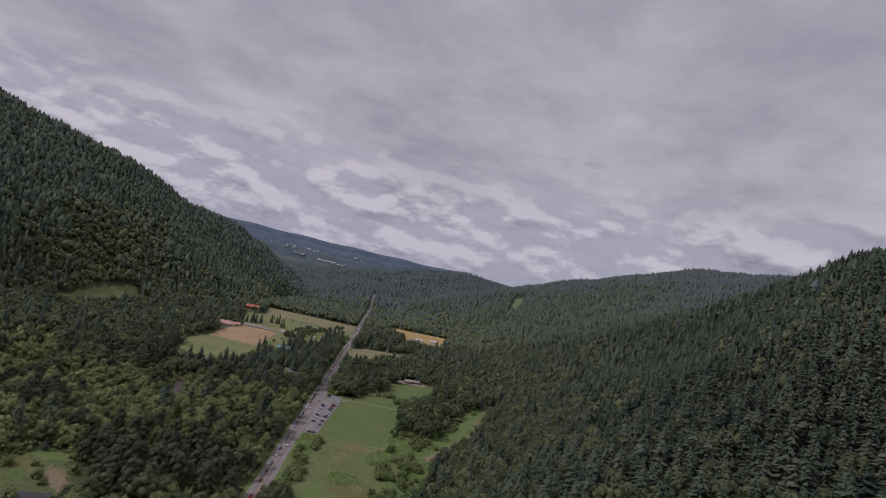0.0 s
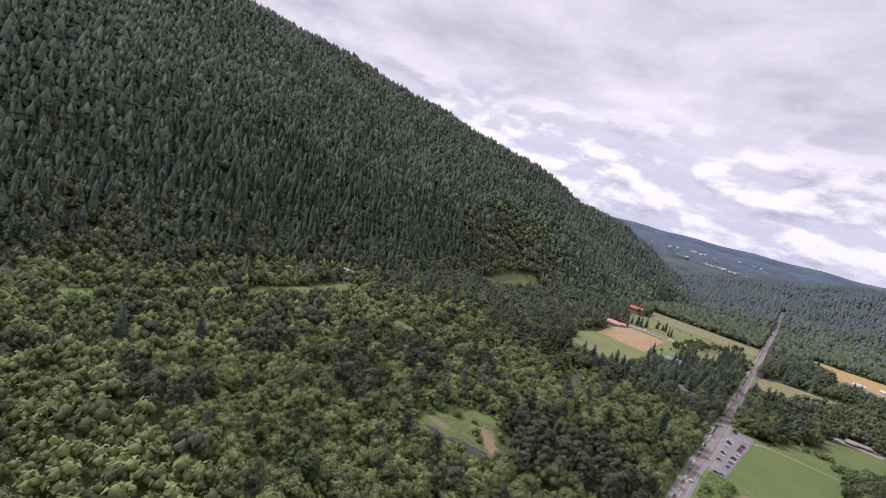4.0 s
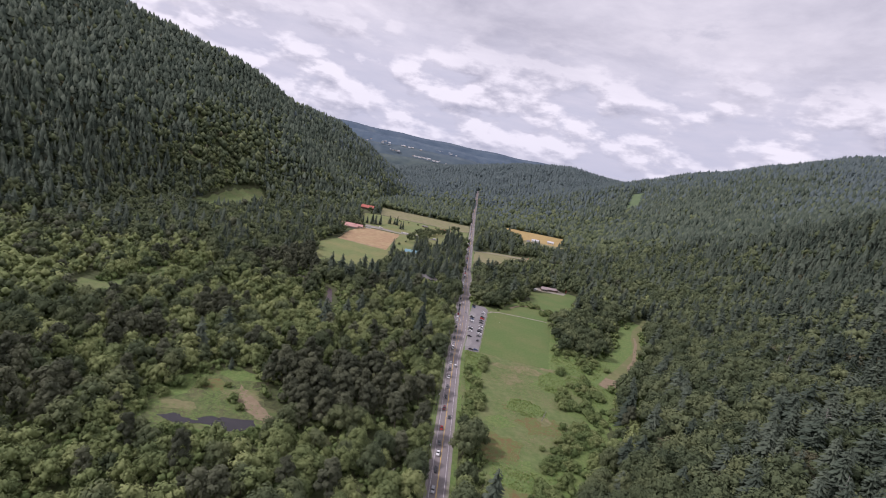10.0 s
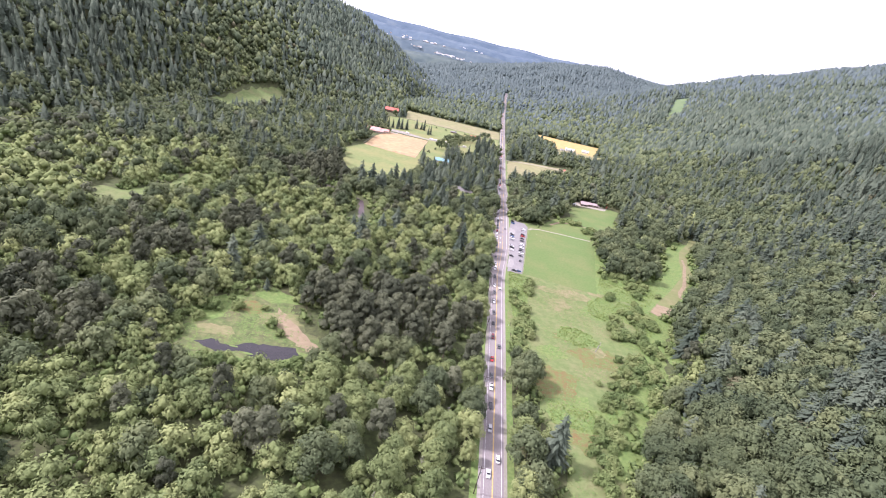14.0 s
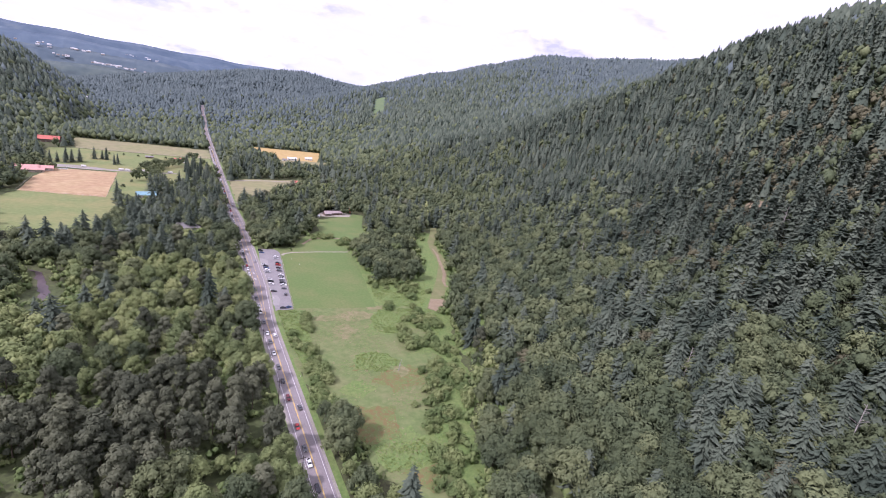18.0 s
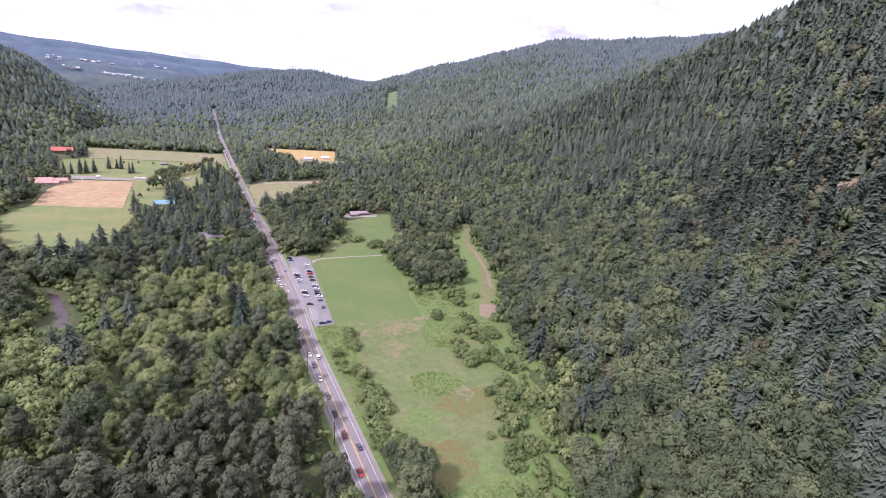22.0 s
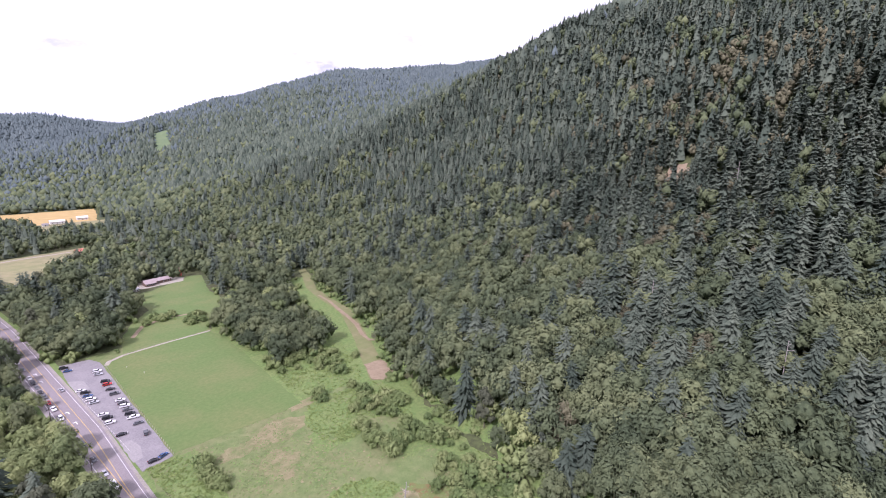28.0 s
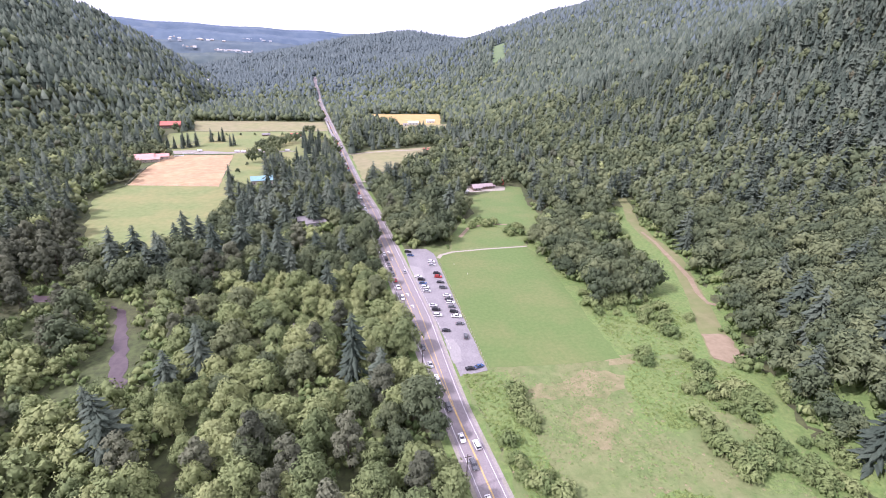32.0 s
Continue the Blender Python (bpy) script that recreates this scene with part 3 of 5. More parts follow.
def ribbon(name, left, right, mat, label, category, lift, cuts=6, across=4):
    """A band of ground cover between two edges that follows the slope, with a slightly wandering rim."""
    rnd = random.Random(len(left))
    rows = []
    for k in range((len(left) - 1) * cuts + 1):
        n, f = min(k // cuts, len(left) - 2), k / cuts - min(k // cuts, len(left) - 2)
        a = [left[n][q] + (left[n + 1][q] - left[n][q]) * f + rnd.uniform(-0.25, 0.25) for q in (0, 1)]
        b = [right[n][q] + (right[n + 1][q] - right[n][q]) * f + rnd.uniform(-0.25, 0.25) for q in (0, 1)]
        rows.append([(a[0] + (b[0] - a[0]) * s / across, a[1] + (b[1] - a[1]) * s / across) for s in range(across + 1)])
    v = [(x, y, float(height(x, y)) + lift) for row in rows for x, y in row]
    w = across + 1
    q = [(r * w + c, r * w + c + 1, (r + 1) * w + c + 1, (r + 1) * w + c) for r in range(len(rows) - 1) for c in range(across)]
    return tagged(new(name, mesh_arrays(name, v, q, mat, True)), label, category, kind="structure")


ribbon("trail", [(126, -17), (140, 6), (160, 36), (176, 63), (191, 90), (202, 132), (214, 167), (236, 204), (250, 232)], [(143, -20), (149, -3), (171, 34), (187, 62), (201, 87), (211, 132), (224, 166), (244, 200), (258, 230)], M_TRAILGRASS, "mown grassy trail at the foot of the wooded hill", "trail", 0.18)
ribbon("trail_verge", [(112, -17), (122, 6), (140, 36), (156, 63), (172, 90), (184, 132), (200, 170), (222, 208)], [(127, -17), (141, 6), (161, 36), (177, 63), (192, 90), (203, 132), (215, 167), (237, 204)], M_LUSH, "green herbs beside the grassy trail", "herbs", 0.12)
ribbon("trail_bank", [(142, -21), (148, -4), (170, 33), (186, 61), (200, 86), (210, 132), (223, 166)], [(158, -30), (164, -12), (186, 26), (202, 54), (217, 82), (228, 130), (240, 162)], M_LUSH, "green herbs on the bank above the trail", "herbs", 0.1)
ribbon("trail_track", [(180, 17), (172, 18.6), (165, 26.5), (169, 40), (179.5, 58), (191.5, 91), (201.5, 118), (207, 140)], [(182, 20), (174, 21.5), (167.8, 27.8), (171.8, 38.6), (182.4, 56.4), (194.4, 89.6), (204.2, 116.6), (209.2, 140)], M_DIRT, "narrow pale foot track on the trail", "track", 0.32, 6, 2)
draped("power_line_cut", PYLON_CUT, M_LUSH, "cleared green strip under the power line", "clearing")
draped("far_power_line_cut", FAR_CUT, M_CUT, "pale green power line cut over the far saddle", "clearing", 9.0, 1.0)


# ---------------------------------------------------------------- the road and the car park
def strip(name, y0, y1, offset, width, mat, level, label, category, parent=None, step=12.0, thick=0.1):
    """A band along the road between two stations, offset(y) to the right of its middle line."""
    n = max(1, int((y1 - y0) / step))
    bm = bmesh.new()
    rows = []
    for i in range(n + 1):
        y = y0 + (y1 - y0) * i / n
        c = float(road_x(y)) + float(offset(y) if callable(offset) else offset)
        w = float(width(y) if callable(width) else width) / 2
        z = level + (float(height(c, y)) + 0.5 if y > 880 else 0.0)
        rows.append([bm.verts.new(p) for p in ((c - w, y, z - thick), (c - w, y, z), (c + w, y, z), (c + w, y, z - thick))])
    for a, b in zip(rows, rows[1:]):
        for j in range(3):
            bm.faces.new((a[j], a[j + 1], b[j + 1], b[j]))
    bm.faces.new(rows[0][::-1]); bm.faces.new(rows[-1])
    bmesh.ops.recalc_face_normals(bm, faces=bm.faces)
    me = bpy.data.meshes.new(name)
    bm.to_mesh(me)
    bm.free()
    me.materials.append(mat)
    ob = new(name, me)
    if parent is not None:
        ob.parent = parent
    else:
        tagged(ob, label, category, kind="structure")
    return ob


road = strip("road", -900, 1640, 0.0, lambda y: 9.8 + 2 * turn_lane(y), M_ASPHALT, 0.12, "worn two-lane asphalt highway with a turn lane", "road")
strip("verge", -420, 700, 0.0, lambda y: 19 + 2 * turn_lane(y), M_LUSH, 0.0, "grassy roadside verge of low green herbs", "verge")
strip("shoulder", -900, 1640, 0.0, lambda y: 12.6 + 2 * turn_lane(y), M_SHOULDER, 0.06, "gravel shoulders along the highway", "shoulder")
strip("edge_line", -900, 1600, lambda y: -3.75 - turn_lane(y), 0.15, M_WHITE, 0.135, "", "", road, thick=0.012)
strip("edge_line", -900, 1600, lambda y: 3.75 + turn_lane(y), 0.15, M_WHITE, 0.135, "", "", road, thick=0.012)
strip("centre_line", -900, 1600, lambda y: -0.15 - turn_lane(y) * 0.92, 0.17, M_YELLOW, 0.135, "", "", road, thick=0.012)
strip("centre_line", -900, 1600, lambda y: 0.15 + turn_lane(y) * 0.92, 0.17, M_YELLOW, 0.135, "", "", road, thick=0.012)
for ay in (62, 76, 128, 142):
    strip("turn_arrow", ay, ay + 3.2, 0.0, 0.45, M_WHITE, 0.135, "", "", road, 4, 0.012)
    strip("turn_arrow", ay + 2.4, ay + 3.2, -0.75, 1.1, M_WHITE, 0.137, "", "", road, 4, 0.012)

lot = patch("car_park", LOT, M_LOT, "roadside car park of worn grey asphalt", "car park", 0.16, 0.25, 6)
M_APRON = material("worn_concrete", two((0.25, 0.238, 0.228), (0.31, 0.295, 0.28)), 1.0, bump=0.2)
patch("car_park_apron", [(8.6, 8), (12.5, 8.5), (15, 18), (14.2, 27), (9.6, 27)], M_APRON, "pale concrete entrance apron of the car park", "apron", 0.17, 0.3, 3)
patch("car_park_apron", [(11.5, 97), (18, 99), (18.5, 112), (12.2, 118)], M_APRON, "pale concrete entrance apron of the car park", "apron", 0.175, 0.3, 3, 2)
patch("gravel_path", [(33, 126), (36, 131), (46, 134.6), (74, 134.6), (103, 133), (103, 131.4), (74, 132.8), (47, 132.6), (38, 129), (35, 124)], M_PATH, "narrow pale gravel path across the lawn", "path", 0.12, 0.2, 5)
patch("lawn_path", [(62, 160), (75, 178), (92, 184), (108, 180), (108, 182.5), (92, 187), (73, 180.5), (60, 162)], M_DIRT, "worn dirt path over the upper lawn", "path", 0.1, 0.5, 4)
patch("side_lane", [(9, 345), (60, 352), (60, 356), (9, 349)], M_PATH, "pale side lane", "lane", 0.08, 0.3, 8)
patch("side_lane", [(11, 505), (60, 520), (118, 524), (118, 528), (60, 524), (11, 509.5)], M_PATH, "pale side lane", "lane", 0.08, 0.3, 8, 2)
patch("farm_drive", [(-5, 440), (-40, 430), (-44, 436), (-28, 452), (-5, 446)], M_PATH, "pale farm driveway", "drive", 0.09, 0.5, 5)
patch("farm_yard", [(-215, 546), (-150, 538), (-60, 540), (-60, 547), (-150, 550), (-200, 572), (-222, 570)], M_SHOULDER, "pale gravel farm yard", "yard", 0.06, 1.0, 8)


# ---------------------------------------------------------------- parts
def part(name, bm, mat, parent, label="", smooth=False):
    me = bpy.data.meshes.new(name)
    bmesh.ops.recalc_face_normals(bm, faces=bm.faces)
    bm.to_mesh(me)
    bm.free()
    if smooth:
        me.polygons.foreach_set("use_smooth", [True] * len(me.polygons))
    me.materials.append(mat)
    ob = new(name, me)
    ob.parent = parent
    if label:
        ob["label"] = label
    return ob


def box(bm, x0, x1, y0, y1, z0, z1, bevel=0.0):
    vs = [bm.verts.new((x, y, z)) for z in (z0, z1) for y in (y0, y1) for x in (x0, x1)]
    fs = [bm.faces.new([vs[i] for i in f]) for f in ((0, 2, 3, 1), (4, 5, 7, 6), (0, 1, 5, 4), (2, 6, 7, 3), (0, 4, 6, 2), (1, 3, 7, 5))]
    if bevel:
        bmesh.ops.bevel(bm, geom=list({e for f in fs for e in f.edges}), offset=bevel, segments=1, affect="EDGES")
    return bm


def plain(name, colour, rough=0.6, metal=0.0, spec=0.4, vary=0.12):
    lo = tuple(c * (1 - vary) for c in colour)
    hi = tuple(min(1, c * (1 + vary)) for c in colour)
    return material(name, two(lo, hi), 0.6, rough=rough, metal=metal, spec=spec)


# ---------------------------------------------------------------- trees
def rand_on(rnd, n):
    v = rnd.normal(size=(n, 3))
    return v / np.linalg.norm(v, axis=1)[:, None]


def fir_shape(seed, whorls, limbs, broad=0.25, folded=True, core=0.5):
    """A fir of height 1: whorls of folded drooping boughs, longer below, round a slim dark stem cone."""
    rnd = np.random.RandomState(seed)
    v, f = [], []
    lop = rnd.uniform(0, 6.28)
    for w in range(whorls):
        u = (w + 0.35) / whorls
        z = 0.1 + 0.88 * u ** 0.94
        reach = (broad * (1 - u) ** 0.6 + 0.02) * rnd.uniform(0.8, 1.15)
        n = max(4, round(limbs * (1 - 0.45 * u)))
        turn = rnd.uniform(0, 6.28)
        for k in range(n):
            a = turn + 6.283 * (k + rnd.uniform(-0.32, 0.32)) / n
            r = reach * rnd.uniform(0.5, 1.22) * (1 + 0.14 * math.cos(a - lop))
            wid = min(r * 0.6, (3.4 if whorls > 12 else 4.4) * r / n) * rnd.uniform(0.8, 1.2)
            c, s = math.cos(a), math.sin(a)
            zz = z + rnd.uniform(-0.045, 0.045) * (1.3 - u)
            fall, mid, b = r * rnd.uniform(0.02, 0.5), r * rnd.uniform(0.45, 0.7), len(v)
            v += [(c * 0.008, s * 0.008, zz + 0.015), (c * mid - s * wid * 0.5, s * mid + c * wid * 0.5, zz - fall * 0.75), (c * r, s * r, zz - fall), (c * mid + s * wid * 0.5, s * mid - c * wid * 0.5, zz - fall * 0.75), (c * mid, s * mid, zz - fall * 0.18)]
            if folded:
                f += [(b, b + 1, b + 4), (b + 4, b + 1, b + 2), (b, b + 4, b + 3), (b + 4, b + 2, b + 3)]
            else:
                v.pop()
                f += [(b, b + 1, b + 3), (b + 1, b + 2, b + 3)]
    b, m = len(v), 5
    v += [(math.cos(k * 1.2566) * broad * core, math.sin(k * 1.2566) * broad * core, 0.02) for k in range(m)] + [(0, 0, 0.97)]
    f += [(b + k, b + (k + 1) % m, b + m) for k in range(m)]
    return np.array(v), np.array(f)


def fir_far(seed, tiers, broad=0.34, sides=6):
    """A fir seen from far: stacked ragged cones."""
    rnd = np.random.RandomState(seed)
    v, f = [], []
    for t in range(tiers):
        lo, top = 0.06 + 0.72 * t / tiers, min(1.0, 0.06 + 0.72 * t / tiers + 0.34 + 0.5 / tiers) if t < tiers - 1 else 1.0
        r = broad * (1 - 0.72 * t / tiers)
        b, turn = len(v), rnd.uniform(0, 6.28)
        for k in range(sides):
            q = r * (1.25 if k % 2 else 0.6) * rnd.uniform(0.8, 1.15)
            v.append((math.cos(turn + k * 6.283 / sides) * q, math.sin(turn + k * 6.283 / sides) * q, lo + rnd.uniform(-0.04, 0.05)))
        v.append((rnd.uniform(-0.02, 0.02), rnd.uniform(-0.02, 0.02), top))
        f += [(b + k, b + (k + 1) % sides, b + sides) for k in range(sides)]
    return np.array(v), np.array(f)


OCTA_V = np.array([(1, 0, 0), (-1, 0, 0), (0, 1, 0), (0, -1, 0), (0, 0, 1), (0, 0, -1)], float)
OCTA_F = np.array([(0, 2, 4), (2, 1, 4), (1, 3, 4), (3, 0, 4), (2, 0, 5), (1, 2, 5), (3, 1, 5), (0, 3, 5)])


def leafy_shape(seed, lobes, clumps, wide, tall, low, size, core=0.86):
    """A broad crown of height 1: a dome of lobes, each a rounded core under outward leaf clumps."""
    rnd = np.random.RandomState(seed)
    v, f = [], []
    for k in range(lobes):
        if lobes > 1:
            e = (k + rnd.uniform(0.1, 0.9)) / lobes
            a = 2.4 * k + rnd.uniform(-0.4, 0.4)
            rr = wide * 0.66 * math.sqrt(max(0.0, 1 - e ** 1.6)) * rnd.uniform(0.75, 1.1)
            c = np.array([math.cos(a) * rr, math.sin(a) * rr, low + (tall - low) * (0.24 + 0.54 * e + rnd.uniform(-0.06, 0.04))])
            r = np.array([1, 1, 1.05]) * wide * (1.15 / lobes ** 0.42) * rnd.uniform(0.75, 1.15)
        else:
            c = np.array([0, 0, low + (tall - low) * 0.5])
            r = np.array([wide, wide, (tall - low) * 0.5])
        r[2] = min(r[2], max(0.05, tall - c[2]))
        b = sum(len(x) for x in v)
        v.append(c + OCTA_V * r * core * np.array([1, 1, 1, 1, 1, 1.5])[:, None] * rnd.uniform(0.85, 1.12, (6, 1)))
        f.append(OCTA_F + b)
        if not clumps:
            continue
        n = rand_on(rnd, clumps)
        n[:, 2] = np.abs(n[:, 2]) * 1.15 - 0.3
        n[:, :2] += 0.35 * c[:2] / (wide + 1e-6)
        n /= np.linalg.norm(n, axis=1)[:, None]
        p = c + n * r * rnd.uniform(0.8, 1.1, (clumps, 1))
        lean = n + 0.42 * rand_on(rnd, clumps)
        lean[:, 2] += 0.25
        lean /= np.linalg.norm(lean, axis=1)[:, None]
        t1 = np.array([0, 0, -0.9]) + 0.8 * rand_on(rnd, clumps)
        t1 -= lean * (t1 * lean).sum(1)[:, None]
        t1 /= np.linalg.norm(t1, axis=1)[:, None]
        t2 = np.cross(lean, t1)
        s = size * rnd.uniform(0.6, 1.3, (clumps, 1))
        b += 6
        v.append(np.stack([p + t1 * s * 1.25, p - t1 * s * 0.75 + t2 * s * 0.62, p - t1 * s * 0.75 - t2 * s * 0.62], 1).reshape(-1, 3))
        f.append(np.arange(3 * clumps).reshape(-1, 3) + b)
    return np.concatenate(v), np.concatenate(f)


def trunk_shape(r, h, sides=5):
    a = np.arange(sides) * 6.283 / sides
    v = np.concatenate([np.stack([np.cos(a) * r, np.sin(a) * r, 0 * a - 0.03], 1), np.stack([np.cos(a) * r * 0.35, np.sin(a) * r * 0.35, 0 * a + h], 1)])
    i = np.arange(sides)
    j = (i + 1) % sides
    return v, np.concatenate([np.stack([i, j, j + sides], 1), np.stack([i, j + sides, i + sides], 1)])


# kind: crown shapes by nearness, material, height range
SHAPES = {
    "fir": [[fir_shape(q, 24, 15, 0.25) for q in (1, 2, 3, 4)], [fir_shape(q, 19, 12, 0.26, False, 0.55) for q in (5, 6, 7, 8)], [fir_shape(q, 9, 7, 0.29, False, 0.82) for q in (9, 10, 11, 12)], [fir_far(q, 2, 0.37, 6) for q in (13, 14, 15, 16)]],
    "maple": [[leafy_shape(s, 15, 115, 0.41, 1.0, 0.04, 0.025, 0.74) for s in (21, 22, 23, 24, 20)], [leafy_shape(s, 10, 48, 0.43, 1.0, 0.04, 0.037, 0.72) for s in (25, 26, 27)], [leafy_shape(s, 5, 10, 0.46, 1.0, 0.06, 0.075, 0.72) for s in (28, 29, 30)], [leafy_shape(s, 1, 0, 0.5, 1.0, 0.05, 0.1) for s in (31, 32, 33)]],
    "alder": [[leafy_shape(s, 14, 115, 0.43, 1.0, 0.0, 0.027, 0.74) for s in (41, 42, 43, 44, 40)], [leafy_shape(s, 9, 44, 0.44, 1.0, 0.0, 0.04, 0.72) for s in (45, 46, 47)], [leafy_shape(s, 4, 10, 0.44, 1.0, 0.02, 0.09, 0.76) for s in (48, 49)], [leafy_shape(s, 2, 0, 0.5, 1.0, 0.1, 0.1) for s in (50, 51)]],
    "cottonwood": [[leafy_shape(s, 17, 95, 0.225, 1.0, 0.0, 0.021, 0.72) for s in (61, 62, 63, 60)], [leafy_shape(s, 11, 34, 0.24, 1.0, 0.0, 0.038, 0.7) for s in (64, 65, 66)], [leafy_shape(s, 5, 6, 0.29, 1.0, 0.04, 0.065, 0.82) for s in (67, 68)], [leafy_shape(s, 2, 0, 0.4, 1.0, 0.1, 0.1) for s in (69, 70)]],
    "shrub": [[leafy_shape(s, 7, 34, 0.72, 1.0, -0.15, 0.1, 0.72) for s in (81, 82, 83)], [leafy_shape(s, 4, 10, 0.72, 1.0, -0.1, 0.13) for s in (84, 85)], [leafy_shape(s, 3, 5, 0.72, 1.0, -0.05, 0.17, 0.75) for s in (86, 87)], [leafy_shape(s, 1, 0, 0.7, 1.0, -0.05, 0.1) for s in (88,)]],
}
SHAPES["madrone"] = SHAPES["maple"]
BRAMBLE = [leafy_shape(q, 4, 9, 1.5, 1.0, -0.4, 0.5, 0.6) for q in (91, 92, 93)]
LEAF = {"fir": M_FIR, "maple": M_BROAD, "alder": M_ALDER, "cottonwood": M_COTTON, "shrub": M_SHRUB, "madrone": M_MADRONE}
TALL = {"fir": (19, 34), "maple": (12, 25), "alder": (8, 20), "cottonwood": (17, 31), "shrub": (2.0, 4.5), "madrone": (12, 19)}
TREE_LABEL = {"fir": "dark green fir with drooping boughs", "maple": "broad green maple with a rounded crown", "alder": "pale yellow-green alder with a loose crown",
              "cottonwood": "tall grey-green cottonwood with an upright crown", "shrub": "low green willow shrub on the meadow", "madrone": "olive brown madrone with thinning leaves"}

TRAIL_SIDE = [(116, -17), (128, 8), (144, 38), (158, 64), (174, 92), (185, 132), (196, 172), (206, 172), (196, 132), (186, 92), (170, 64), (155, 38), (139, 8), (126, -17)]
BARE = [TRAIL_SIDE, FARM, MEADOW, FIELD, UPPER, LOT, TRAIL, TRAIL_TOP, PADDOCK, ARENA, CLEAR, LEFTMEAD, HAY_L, LAWN_L, HAY_R, LAWN_R, GARDEN, ULC, PYLON_CUT, CREEK, [(331, -134), (343, -135), (346, -124), (338, -117), (331, -122)],
        [(-159, 108), (-148, 74), (-136, 20), (-119, 18), (-121, 42), (-132, 74), (-144, 106)], FAR_CUT, [(8, -12), (92, -12), (106, 118), (106, 141), (8, 141)]]
GROVE = [(-118, -158), (-80, -168), (-55, -155), (-12, -148), (-12, -94), (-40, -88), (-80, -86), (-118, -94)]
DARK = [(-235, 130), (-185, 110), (-165, 200), (-200, 260), (-240, 220)]
FIRS_BY_HOUSES = [(-130, 235), (-60, 180), (-12, 190), (-12, 420), (-60, 420), (-95, 470), (-130, 360)]
BRIGHT = [(-330, -420), (-12, -420), (-12, -170), (-95, -168), (-190, -190), (-330, -180)]
CLUSTERS = [(-205, -45, 22), (-222, -100, 26), (-212, -195, 20), (-24, -176, 12), (-142, 20, 12), (-150, -88, 14), (-240, 150, 30), (-190, 120, 22), (-248, -185, 16), (-305, -228, 18), (-245, -325, 20), (-190, -332, 14), (-100, -232, 10), (-330, 70, 16)]
HEDGE = [(-377, -58), (-405, 32), (-395, 128), (-335, 163), (-255, 50), (-288, -16), (-300, -52), (-322, -96)]
HEDGE_NEAR = [(-262, -50), (-183, 81), (-172, 123), (-148, -55), (-197, -82)]
HOUSES = [(-43, 196, 17), (-93, 350, 28), (-240, 500, 24), (-272, 800, 30), (128, 296, 16), (175, 812, 34), (212, 838, 30), (112, 545, 9), (-40, 690, 12), (30, 800, 0), (-212, 560, 14), (104, 300, 9)]


